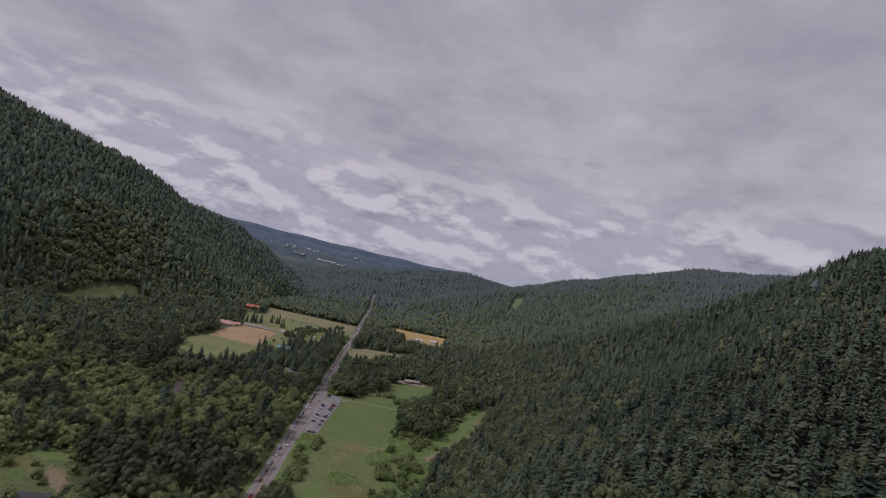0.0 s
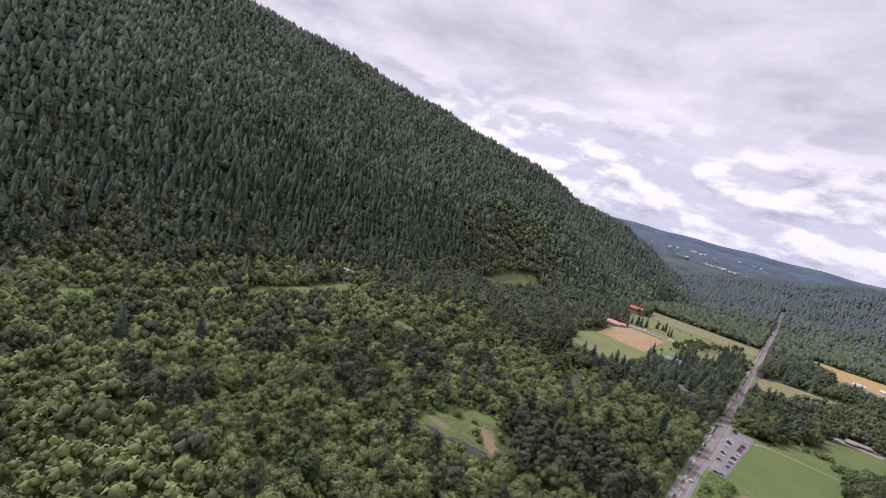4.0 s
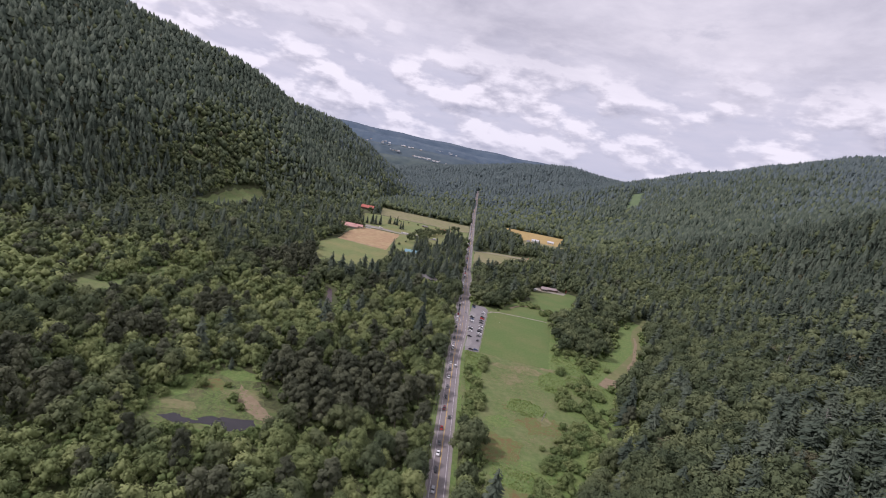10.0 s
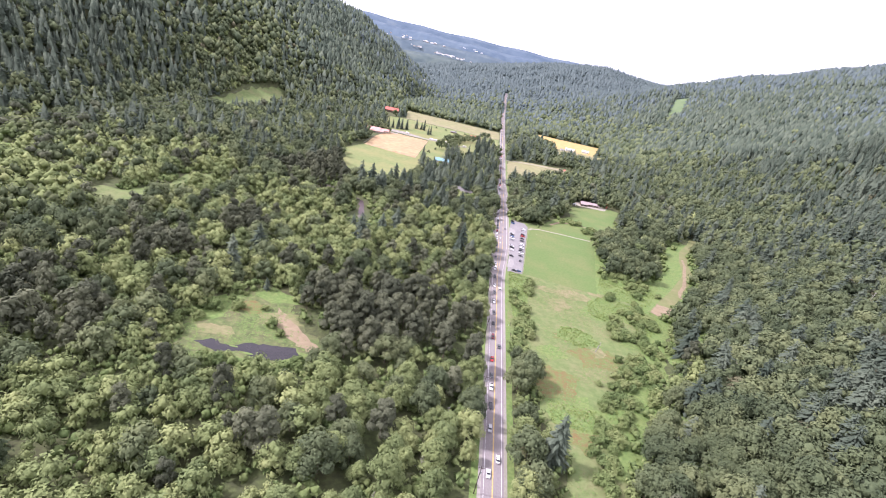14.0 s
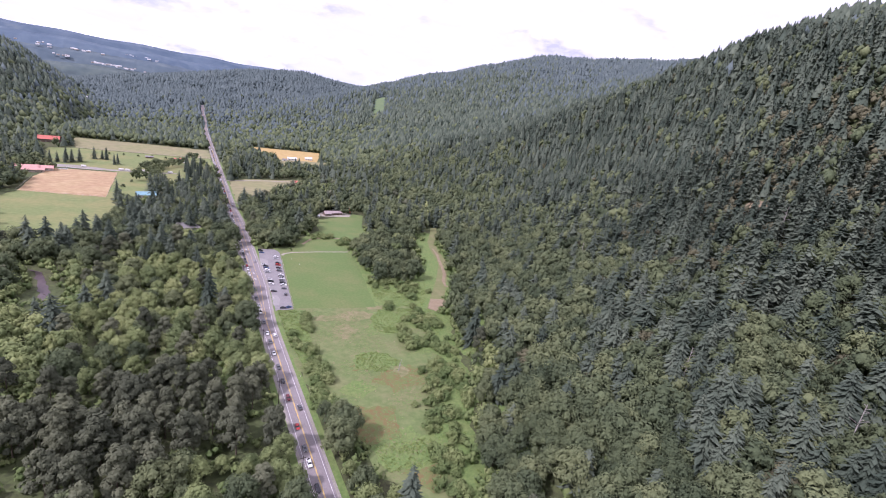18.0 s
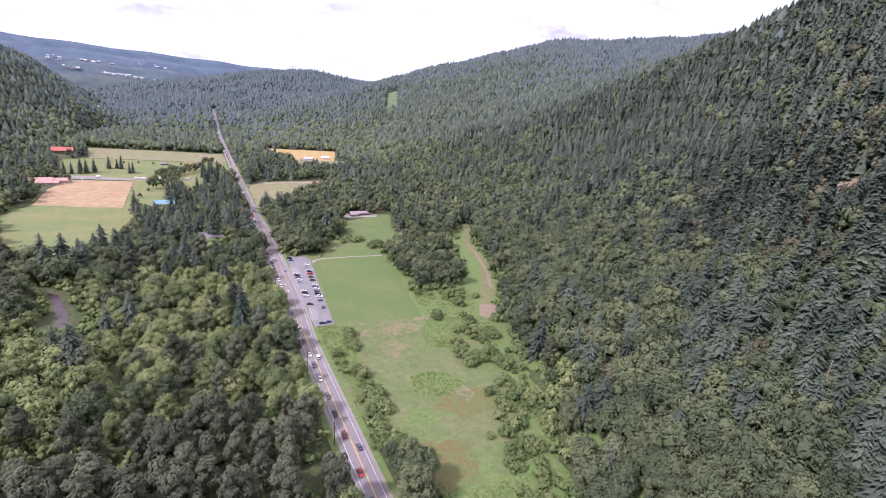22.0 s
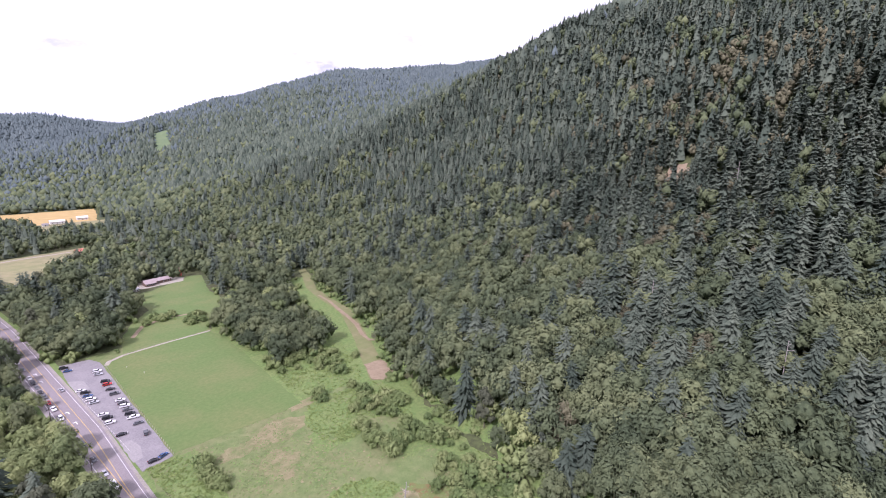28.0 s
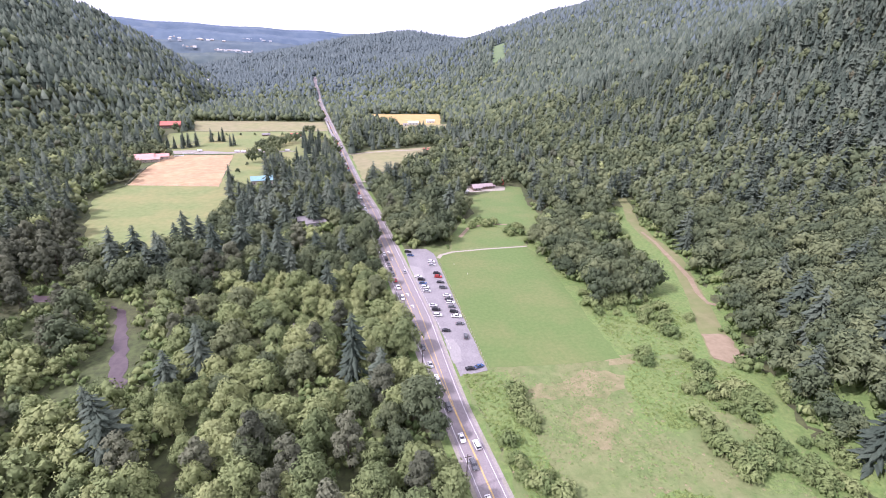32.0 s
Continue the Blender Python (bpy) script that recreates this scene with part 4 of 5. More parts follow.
def scatter():
    """Every tree of the place: kind, spot, height, nearness."""
    rnd = np.random.RandomState(5)
    found = {k: [] for k in SHAPES}
    # cells: x range, y range, spacing
    for (x0, x1, y0, y1, gap) in ((-520, 0, -480, -310, 7.4), (0, 520, -480, -300, 9.0), (-520, 420, -310, 520, 7.1), (-1300, -520, -470, 1300, 8.9), (420, 900, -330, 1000, 8.8), (-520, 420, 520, 1250, 8.4),
                                  (900, 1900, 200, 1700, 11.0), (420, 900, 1000, 1700, 9.5), (-700, 420, 1250, 1900, 9.5), (-900, 1400, 1900, 2900, 13.5)):
        gx, gy = np.meshgrid(np.arange(x0, x1, gap), np.arange(y0, y1, gap))
        x = (gx + rnd.uniform(-0.48, 0.48, gx.shape) * gap).ravel()
        y = (gy + rnd.uniform(-0.48, 0.48, gx.shape) * gap).ravel()
        z = height(x, y)
        keep = (np.abs(x - road_x(y)) > np.where(x < 0, 9.5, 10.5)) | (y > 1650)
        for poly in BARE:
            for ox, oy in ((-4.5, -4.5), (4.5, -4.5), (-4.5, 4.5), (4.5, 4.5)):
                keep &= ~inside(x + ox, y + oy, poly)
        for hx, hy, hr in HOUSES:
            keep &= np.hypot(x - hx, (y - hy + 0.5 * hr) * 0.75) > hr
        keep &= ~((z > 30) & (x < -1250))
        x, y, z = x[keep], y[keep], z[keep]
        near = np.hypot(x - np.interp(y, (-260, 40), (10, -30)), y - np.clip(y, -260, 40))
        blur = near + rnd.normal(size=len(x)) * 70
        lod = np.where(near < 140, 0, np.where(near < 310, 1, np.where(blur < 780, 2, 3)))
        lod = np.where(y < -335, np.maximum(lod, 2), lod)
        shaped = (near + rnd.normal(size=len(x)) * 40 < 400) & (y > -335)
        u, w = rnd.uniform(size=len(x)), rnd.uniform(size=len(x))
        mixed = rnd.uniform(size=len(x))
        patchy = swell(x, y, 26) + 0.6 * swell(y, x, 61)
        hill = z > 7
        grove, firs, bright = inside(x, y, GROVE) | inside(x, y, DARK), inside(x, y, FIRS_BY_HOUSES), inside(x, y, BRIGHT) | inside(x, y, HEDGE) | inside(x, y, HEDGE_NEAR)
        for cx, cy, cr in CLUSTERS:
            grove |= np.hypot(x - cx, y - cy) + 7 * patchy + 9 * u < cr
        far = y > 560
        shady = (y > 105) | ((x > 0) & ((y > -75) | (x > 140)))
        fir = np.where(hill, u < np.clip(np.where(x < 0, 0.3 + z / 150, 0.02 + z / 115) + 0.25 * patchy, 0.06, 0.9), u < np.where(firs, 0.45, np.where(far, 0.26, np.where(shady, 0.14, 0.02))))
        flank = np.exp(-(((x + 560) / 110) ** 2 + ((y - 640) / 240) ** 2)) > rnd.uniform(0.15, 0.9, len(x))
        fir &= ~grove & ~bright & ~flank & ~((x > 20) & (x < 190) & (y > -10) & (y < 190))
        kind = np.where(fir, 0, np.where(grove, 3, np.where(bright, np.where(w < 0.86, 2, np.where(w < 0.9, 3, 1)), np.where(flank & (w < 0.6), 2, np.where(hill | far | (shady & (w < 0.86)), 1, np.where(0.3 * patchy + mixed - 0.35 * (x > 0) + 0.25 * ((x < 0) & (x > -150) & (y > -90) & (y < 100)) > 0.42, 2, np.where(mixed > 0.08, 1, 3)))))))
        dry = np.exp(-(((x - 430) / 110) ** 2 + ((y + 150) / 95) ** 2))
        kind = np.where((kind < 2) & (rnd.uniform(size=len(x)) < 0.55 * dry), 5, kind)
        kind = np.where((kind < 2) & hill & (rnd.uniform(size=len(x)) < 0.03), 5, kind)
        room = np.where(kind == 0, np.where(hill, 0.97, np.where(firs, 0.66, 0.6)), np.where(bright, 0.58, np.where(grove, 0.6, np.where(hill, 0.96, np.where(lod < 3, 0.54, 0.85))))) > rnd.uniform(size=len(x))
        w = np.where(bright, rnd.uniform(size=len(x)), w)
        lod = np.where((kind == 0) & shaped, np.minimum(lod, 1), lod)
        for n, name in enumerate(SHAPES):
            some = (kind == n) & room
            lo, hi = TALL[name]
            tall = lo + (hi - lo) * w[some] ** 1.0 * rnd.uniform(0.7, 1.0, some.sum())
            tall = tall * np.array([1.0, 0.98, 0.95, 0.84])[lod[some]]
            if name == "maple":
                tall = np.where(hill[some], tall * 1.1, tall)
            found[name].append(np.stack([x[some], y[some], z[some], tall, lod[some], near[some]], 1))
    # shrubs on the meadow and along its edges
    spots = []
    for cx, cy, n, sx, sy in ((26, -18, 3, 1, 3), (25, -27, 4, 1, 3), (25, -37, 4, 1, 2.5), (15, -50, 6, 2.5, 5), (19, -62, 6, 2, 4), (15, -86, 14, 4, 6), (20, -96, 6, 2, 3), (14, -118, 10, 2, 8), (17, -136, 8, 2, 8),
                              (110, -42, 12, 6, 5), (101, -36, 4, 3, 3), (121, -47, 4, 2, 3), (113, -25, 3, 1.5, 2), (115, -13, 3, 2, 2), (94, -12, 3, 2, 2), (141, 13, 3, 1, 2), (86, -60, 8, 3, 4), (92, -70, 10, 5, 4), (106, -68, 5, 3, 3),
                              (106, -84, 8, 3, 5), (98, -100, 10, 4, 6), (88, -118, 14, 5, 8), (82, -132, 14, 5, 8), (70, -152, 20, 6, 10), (60, -178, 20, 5, 14), (55, -205, 22, 5, 20),
                              (104, 40, 14, 5, 10), (118, 24, 16, 8, 12), (128, 44, 12, 6, 10), (90, 184, 10, 7, 4), (108, 164, 14, 6, 5), (-140, -194, 26, 26, 4), (-160, -130, 8, 10, 10), (-128, -150, 3, 20, 12), (-172, -165, 14, 6, 14), (-100, -182, 10, 6, 6), (122, -90, 12, 5, 14), (138, -50, 10, 4, 12), (100, -135, 14, 6, 14), (-305, 40, 10, 12, 30)):
        spots += [(cx + rnd.normal() * sx, cy + rnd.normal() * sy) for _ in range(n)]
    spots = np.array(spots)
    keep = np.abs(spots[:, 0]) > 11
    for poly in (FIELD, LOT, TRAIL, POND, CREEK):
        keep &= ~inside(spots[:, 0], spots[:, 1], poly)
    spots = spots[keep]
    near = np.hypot(spots[:, 0], spots[:, 1] - np.clip(spots[:, 1], -260, 40))
    found["shrub"].append(np.stack([spots[:, 0], spots[:, 1], 0 * near, rnd.uniform(2.6, 6.5, len(spots)), 0 * near, near], 1))
    # undergrowth that fills the gaps between the nearer trees
    ux, uy = rnd.uniform(-330, 400, 7400), rnd.uniform(-300, 220, 7400)
    uz = height(ux, uy)
    keep = np.abs(ux) > 11
    for poly in BARE:
        keep &= ~inside(ux, uy, poly)
    keep &= uz < np.where(ux > 0, 40, 12)
    ux, uy, uz = ux[keep], uy[keep], uz[keep]
    found["shrub"].append(np.stack([ux, uy, uz, rnd.uniform(3.0, 7.0, len(ux)), 0 * ux + 2, 0 * ux + 600], 1))
    # the copse between the playing field and the trail, and trees by the car park
    copse = []
    for cx, cy, n, sx, sy in ((122, 100, 50, 10, 26), (132, 95, 18, 6, 20), (124, 62, 18, 8, 9), (40, 172, 34, 10, 16), (22, 190, 16, 5, 16), (145, 150, 30, 10, 16)):
        copse += [(cx + rnd.normal() * sx, cy + rnd.normal() * sy) for _ in range(n)]
    copse = np.array(copse)
    keep = np.abs(copse[:, 0]) > 12
    for poly in (FIELD, LOT, TRAIL, TRAIL_SIDE, UPPER):
        keep &= ~inside(copse[:, 0], copse[:, 1], poly)
    copse = copse[keep]
    near = np.hypot(copse[:, 0], copse[:, 1] - np.clip(copse[:, 1], -260, 40))
    found["maple"].append(np.stack([copse[:, 0], copse[:, 1], 0 * near, rnd.uniform(9, 16, len(copse)), 0 * near, near], 1))
    # trees standing alone: the young orchard, the farm and the roadside
    for name, spots, lo, hi in (("maple", [(-190 + 22 * k, 700 - 2 * k) for k in range(7)] + [(-115, 452), (-122, 415)], 5, 7),
                                ("maple", [(-78, 590), (-68, 606), (-86, 604), (-60, 622), (-70, 632), (-50, 640), (-40, 700), (-30, 720), (-92, 560), (-84, 575), (-20, 640), (-14, 600)], 12, 17),
                                ("fir", [(-212, 588), (-205, 596), (-222, 590), (-230, 584), (-196, 604), (-240, 592), (-150, 596), (-146, 604), (-246, 585), (-235, 610), (-215, 612), (-165, 640), (-172, 648), (-182, 640)], 15, 23),
                                ("fir", [(-268, 450), (-275, 470), (-262, 478), (-280, 490), (-272, 430), (-285, 450), (-265, 415)], 20, 27),
                                ("fir", [(-16 - 7 * (k % 5) - 2 * (k % 3), 448 + 9 * k - 4 * (k % 4)) for k in range(20)], 18, 27),
                                ("maple", [(-112 + 9 * (k % 4) + 2 * (k % 3), 470 + 11 * k) for k in range(11)] + [(20 + 6 * (k % 3), 560 + 16 * k) for k in range(9)], 14, 21),
                                ("fir", [(44 + 11 * (k % 6) + 3 * (k % 2), 590 + 13 * k - 8 * (k % 3)) for k in range(14)], 20, 29),
                                ("fir", [(-254 - 6 * (k % 5) - 3 * (k % 4), 436 + 12 * k - 5 * (k % 3)) for k in range(16)], 18, 26),
                                ("fir", [(-148, -118)], 9, 10),
                                ("alder", [(-26, 612), (-18, 622), (-30, 628)], 8, 11)):
        p = np.array(spots, float)
        n = len(p)
        found[name].append(np.stack([p[:, 0], p[:, 1], 0 * p[:, 0], rnd.uniform(lo, hi, n), np.ones(n), np.full(n, 500.0)], 1))
    return {k: np.concatenate(a) for k, a in found.items()}


def spread(shapes, rows, seed):
    """All crowns of one kind and nearness, joined."""
    rnd = np.random.RandomState(seed)
    vs, fs, tones, base = [], [], [], 0
    pick = rnd.randint(0, len(shapes), len(rows))
    for n, (sv, sf) in enumerate(shapes):
        some = rows[pick == n]
        if not len(some):
            continue
        a, wide = rnd.uniform(0, 6.283, len(some)), rnd.uniform(0.85, 1.2, len(some))
        c, s = np.cos(a), np.sin(a)
        h = some[:, 3]
        X = (sv[None, :, 0] * c[:, None] - sv[None, :, 1] * s[:, None]) * (h * wide)[:, None] + some[:, 0, None]
        Y = (sv[None, :, 0] * s[:, None] + sv[None, :, 1] * c[:, None]) * (h * wide)[:, None] + some[:, 1, None]
        Z = sv[None, :, 2] * h[:, None] + some[:, 2, None]
        vs.append(np.stack([X, Y, Z], 2).reshape(-1, 3))
        fs.append((sf[None] + (np.arange(len(some)) * len(sv))[:, None, None]).reshape(-1, 3) + base)
        tones.append(np.repeat(rnd.uniform(0, 1, len(some)), len(sv)))
        base += len(sv) * len(some)
    return np.concatenate(vs), np.concatenate(fs), np.concatenate(tones)


SINGLE = {"fir": 280, "maple": 300, "alder": 300, "cottonwood": 190, "shrub": 200, "madrone": 30}


def build_forest():
    rnd = np.random.RandomState(9)
    for name, rows in scatter().items():
        order = np.argsort(rows[:, 5])
        rows = rows[order]
        singles, rest = rows[:SINGLE[name]], rows[SINGLE[name]:]
        tv, tf = trunk_shape(0.016 if name != "shrub" else 0.02, 0.8 if name == "fir" else 0.5)
        protos = []
        for n, (sv, sf) in enumerate(SHAPES[name][0]):
            root = new(name if name == "shrub" else name + "_tree")
            tagged(root, TREE_LABEL[name], "shrub" if name == "shrub" else "tree", group="meadow shrubs" if name == "shrub" else name + " trees of the valley")
            for pname, me in (("trunk", mesh_arrays("trunk", tv, tf, M_BARK)), ("crown", mesh_arrays("crown", sv, sf, LEAF[name][1], name != "fir"))):
                ob = new(pname, me)
                ob.parent = root
            protos.append(root)
        used = set()
        for i, (x, y, z, tall, _, _) in enumerate(singles):
            k = i % len(protos)
            m = pose(x, y, z, 0, 0, rnd.uniform(0, 360))
            wide = rnd.uniform(0.85, 1.2) * tall
            if k not in used:
                used.add(k)
                ob = protos[k]
                ob.matrix_basis = m
            else:
                ob = copy_thing(protos[k], m)
            ob.scale = (wide, wide, tall)
        rest[:, 4] = np.maximum(rest[:, 4], 1) if name != "shrub" else rest[:, 4]
        # remote trees of every kind get the leaf colour with haze in it
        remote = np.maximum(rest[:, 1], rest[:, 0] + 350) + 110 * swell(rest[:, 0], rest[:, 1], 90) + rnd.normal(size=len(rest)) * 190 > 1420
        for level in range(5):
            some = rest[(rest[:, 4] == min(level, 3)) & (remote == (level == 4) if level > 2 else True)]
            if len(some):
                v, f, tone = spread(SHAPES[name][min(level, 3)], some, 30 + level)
                me = mesh_arrays(name + "_forest", v, f, M_HAZEWOOD[0] if level == 4 else LEAF[name][0], name != "fir" and level < 4)
                me.attributes.new("tint", "FLOAT", "POINT").data.foreach_set("value", tone.astype(np.float32))
                ob = new(name + "_forest", me)
                tagged(ob, "dense stand of " + {"fir": "dark firs", "maple": "green maples", "alder": "pale alders", "cottonwood": "grey-green cottonwoods", "shrub": "green shrubs", "madrone": "olive brown madrones"}[name] + " covering the ground", "forest", kind="stuff")
        print(name, len(rows), [int((rest[:, 4] == k).sum()) for k in range(4)])


build_forest()


def build_tufts():
    """Tall grass and herb clumps standing over the meadow and the wet clearing."""
    rnd = np.random.RandomState(17)
    for poly, mat, n, word in ((MEADOW, M_MEADOW, 5200, "pale grass clumps of the valley meadow"), (MEADOW, M_LUSH, 3600, "green herb clumps of the valley meadow"), (MEADOW, M_DRYGRASS, 1200, "dry grass clumps of the valley meadow"), (CLEAR, M_LUSH, 1500, "green sedge clumps round the pond"), (LEFTMEAD, M_MEADOW, 900, "grass clumps of the narrow meadow")):
        px, py = [p[0] for p in poly], [p[1] for p in poly]
        x, y = rnd.uniform(min(px), max(px), 4 * n), rnd.uniform(min(py), max(py), 4 * n)
        keep = inside(x, y, poly) & (swell(x, y, 9) + rnd.normal(size=4 * n) * 0.5 > 0.1)
        for other in (FIELD, TRAIL, POND, LOT):
            keep &= ~inside(x, y, other)
        x, y = x[keep][:n], y[keep][:n]
        v, f = [], []
        for k in range(4):
            a = rnd.uniform(0, 6.283, len(x))
            h, r = rnd.uniform(0.08, 0.24, len(x)), rnd.uniform(0.3, 0.85, len(x))
            c, s = np.cos(a), np.sin(a)
            tri = np.stack([np.stack([x, y, h], 1), np.stack([x + c * r - s * r * 0.7, y + s * r + c * r * 0.7, 0 * x + 0.02], 1), np.stack([x + c * r + s * r * 0.7, y + s * r - c * r * 0.7, 0 * x + 0.02], 1)], 1).reshape(-1, 3)
            f.append(np.arange(len(tri)).reshape(-1, 3) + sum(len(q) for q in v))
            v.append(tri)
        ob = new("grass_clumps", mesh_arrays("grass_clumps", np.concatenate(v), np.concatenate(f), mat))
        tagged(ob, word, "grass", kind="stuff")


build_tufts()


def build_brambles():
    """Low bramble mounds that cover the lush strips round the meadow."""
    rnd = np.random.RandomState(23)
    for poly, n in (([(10, -1), (23, -3), (27, -25), (24, -50), (22, -84), (13, -90), (9.5, -40)], 420), ([(88, -8), (110, -14), (128, -20), (130, -44), (112, -62), (100, -48), (78, -54), (70, -44), (74, -24)], 520),
                    ([(96, 40), (106, 60), (134, 44), (150, 40), (137, 8), (126, -12), (96, -8), (88, 4)], 520), ([(46, -76), (58, -74), (67, -79), (72, -92), (56, -99), (42, -92)], 170), ([(28, -160), (59, -162), (70, -152), (60, -180), (30, -178)], 160),
                    ([(82, -152), (116, -92), (126, -62), (134, -30), (150, -22), (142, -62), (130, -95), (100, -160), (72, -200), (62, -200)], 420), ([(76, 186), (92, 178), (108, 160), (122, 152), (118, 160), (100, 178), (84, 196)], 130)):
        px, py = [p[0] for p in poly], [p[1] for p in poly]
        x, y = rnd.uniform(min(px), max(px), 6 * n), rnd.uniform(min(py), max(py), 6 * n)
        keep = inside(x, y, poly) & ~inside(x, y, FIELD) & ~inside(x, y, TRAIL)
        x, y = x[keep][:2 * n], y[keep][:2 * n]
        rows = np.stack([x, y, height(x, y), rnd.uniform(0.2, 0.5, len(x)) * (1 + 0.3 * swell(x, y, 6))], 1)
        v, f, tone = spread(BRAMBLE, rows, 61)
        me = mesh_arrays("bramble_mounds", v, f, M_BRAMBLE[0], True)
        me.attributes.new("tint", "FLOAT", "POINT").data.foreach_set("value", tone.astype(np.float32))
        tagged(new("bramble_mounds", me), "tangled low green bramble mounds beside the meadow", "brambles", kind="stuff")


build_brambles()


# ---------------------------------------------------------------- vehicles
M_GLASS = material("dark_car_glass", two((0.02, 0.022, 0.025), (0.03, 0.032, 0.036)), 0.5, rough=0.08, spec=0.6)
M_TYRE = plain("tyre_rubber", (0.02, 0.02, 0.02), 0.9)
M_RIM = plain("alloy_rim", (0.45, 0.45, 0.46), 0.35, 0.8)
M_LAMP = plain("headlamp_plastic", (0.75, 0.75, 0.72), 0.15)
M_TAIL = plain("tail_lamp_plastic", (0.35, 0.02, 0.02), 0.2)
PAINT = {"white": (0.78, 0.78, 0.77), "black": (0.015, 0.015, 0.017), "grey": (0.10, 0.105, 0.11), "silver": (0.42, 0.43, 0.44), "red": (0.42, 0.03, 0.025), "blue": (0.04, 0.09, 0.2), "maroon": (0.12, 0.02, 0.025)}
PAINT_M = {k: plain(k + "_car_paint", c, 0.25, 0.0, 0.5, 0.04) for k, c in PAINT.items()}

# side outline of the hull and of the cabin, nose to +y, then half width at hull, cabin foot, cabin top
CAR_KINDS = {
    "sedan": ([(-2.3, 0.35), (2.3, 0.35), (2.32, 0.62), (1.95, 0.82), (0.95, 0.93), (-1.55, 0.97), (-2.28, 0.92)], [(1.0, 0.9), (0.25, 1.42), (-0.95, 1.45), (-1.75, 0.95)], 0.91, 0.8, 0.6),
    "suv": ([(-2.35, 0.4), (2.35, 0.4), (2.38, 0.8), (2.1, 1.0), (1.05, 1.1), (-2.3, 1.12), (-2.36, 0.9)], [(1.1, 1.08), (0.45, 1.68), (-1.9, 1.72), (-2.3, 1.1)], 0.95, 0.86, 0.7),
    "pickup": ([(-2.75, 0.5), (2.75, 0.5), (2.78, 0.95), (2.4, 1.1), (1.3, 1.18), (-2.72, 1.12), (-2.76, 0.9)], [(1.35, 1.15), (0.75, 1.78), (-0.7, 1.8), (-0.95, 1.12)], 0.98, 0.88, 0.72),
    "van": ([(-2.7, 0.45), (2.6, 0.45), (2.65, 0.9), (2.3, 1.15), (1.6, 1.3), (-2.68, 1.35), (-2.7, 0.9)], [(1.65, 1.28), (0.9, 2.05), (-2.6, 2.1), (-2.68, 1.3)], 0.98, 0.9, 0.8),
}


def side_prism(outline, w0, w1=None):
    """An outline in the y-z plane, spread to both sides; the upper points narrow to w1."""
    bm = bmesh.new()
    lo, hi = min(p[1] for p in outline), max(p[1] for p in outline)
    sides = []
    for s in (-1, 1):
        sides.append([bm.verts.new((s * (w0 if w1 is None else w0 + (w1 - w0) * (z - lo) / (hi - lo)), y, z)) for y, z in outline])
    bm.faces.new(sides[0]); bm.faces.new(sides[1][::-1])
    n = len(outline)
    for i in range(n):
        bm.faces.new((sides[0][i], sides[0][(i + 1) % n], sides[1][(i + 1) % n], sides[1][i]))
    return bm


def wheel_mesh(name, r, w, mat, sides=12):
    bm = bmesh.new()
    bmesh.ops.create_cone(bm, cap_ends=True, segments=sides, radius1=r, radius2=r, depth=w, matrix=Matrix.Rotation(radians(90), 4, "Y"))
    me = bpy.data.meshes.new(name)
    bm.to_mesh(me)
    bm.free()
    me.materials.append(mat)
    return me


TYRE_ME, RIM_ME = wheel_mesh("tyre", 0.34, 0.22, M_TYRE), wheel_mesh("rim", 0.2, 0.235, M_RIM, 8)


def build_car(kind, colour):
    hull, cabin, wh, wc, wt = CAR_KINDS[kind]
    root = new({"suv": "sport_utility_car"}.get(kind, kind))
    bm = side_prism(hull, wh)
    bmesh.ops.bevel(bm, geom=list(bm.edges), offset=0.09, segments=1, affect="EDGES")
    part("body", bm, PAINT_M[colour], root)
    part("window_band", side_prism(cabin, wc, wt), M_GLASS, root, "dark tinted glass")
    top = sorted(cabin, key=lambda p: -p[1])[:2]
    y0, y1 = min(p[0] for p in top), max(p[0] for p in top)
    bm = bmesh.new()
    box(bm, -wt - 0.03, wt + 0.03, y0 - 0.08, y1 + 0.06, max(p[1] for p in top) - 0.04, max(p[1] for p in top) + 0.03, 0.03)
    part("roof", bm, PAINT_M[colour], root)
    if kind == "pickup":
        bm = bmesh.new()
        box(bm, -0.78, 0.78, -2.55, -1.1, 1.08, 1.135)
        part("load_bed", bm, M_TYRE, root, "dark load bed liner")
    length = hull[1][0]
    for sx in (-1, 1):
        for y in (length - 0.95, -length + 0.95):
            t = new("wheel", TYRE_ME)
            t.parent, t.location = root, (sx * (wh - 0.1), y, 0.34)
            r = new("rim", RIM_ME)
            r.parent, r.location = t, (sx * 0.006, 0, 0)
        bm = bmesh.new()
        box(bm, sx * wh * 0.72 - 0.16, sx * wh * 0.72 + 0.16, length - 0.06, length + 0.05, 0.62, 0.76)
        part("headlight", bm, M_LAMP, root, "clear headlight")
        bm = bmesh.new()
        box(bm, sx * wh * 0.78 - 0.13, sx * wh * 0.78 + 0.13, -length - 0.03, -length + 0.06, 0.72, 0.9)
        part("tail_light", bm, M_TAIL, root, "red tail light")
    return root


CAR_MADE = {}


def put_car(kind, colour, x, y, turn, z, where, group):
    m = pose(x, y, z, 0, 0, turn)
    word = {"sedan": "sedan", "suv": "sport utility car", "pickup": "pickup truck", "van": "tall van"}[kind]
    if (kind, colour) not in CAR_MADE:
        CAR_MADE[kind, colour] = ob = build_car(kind, colour)
        ob.matrix_basis = m
    else:
        ob = copy_thing(CAR_MADE[kind, colour], m)
    tagged(ob, f"{colour} {word} with dark windows {where}", "car" if kind != "pickup" else "pickup", group)


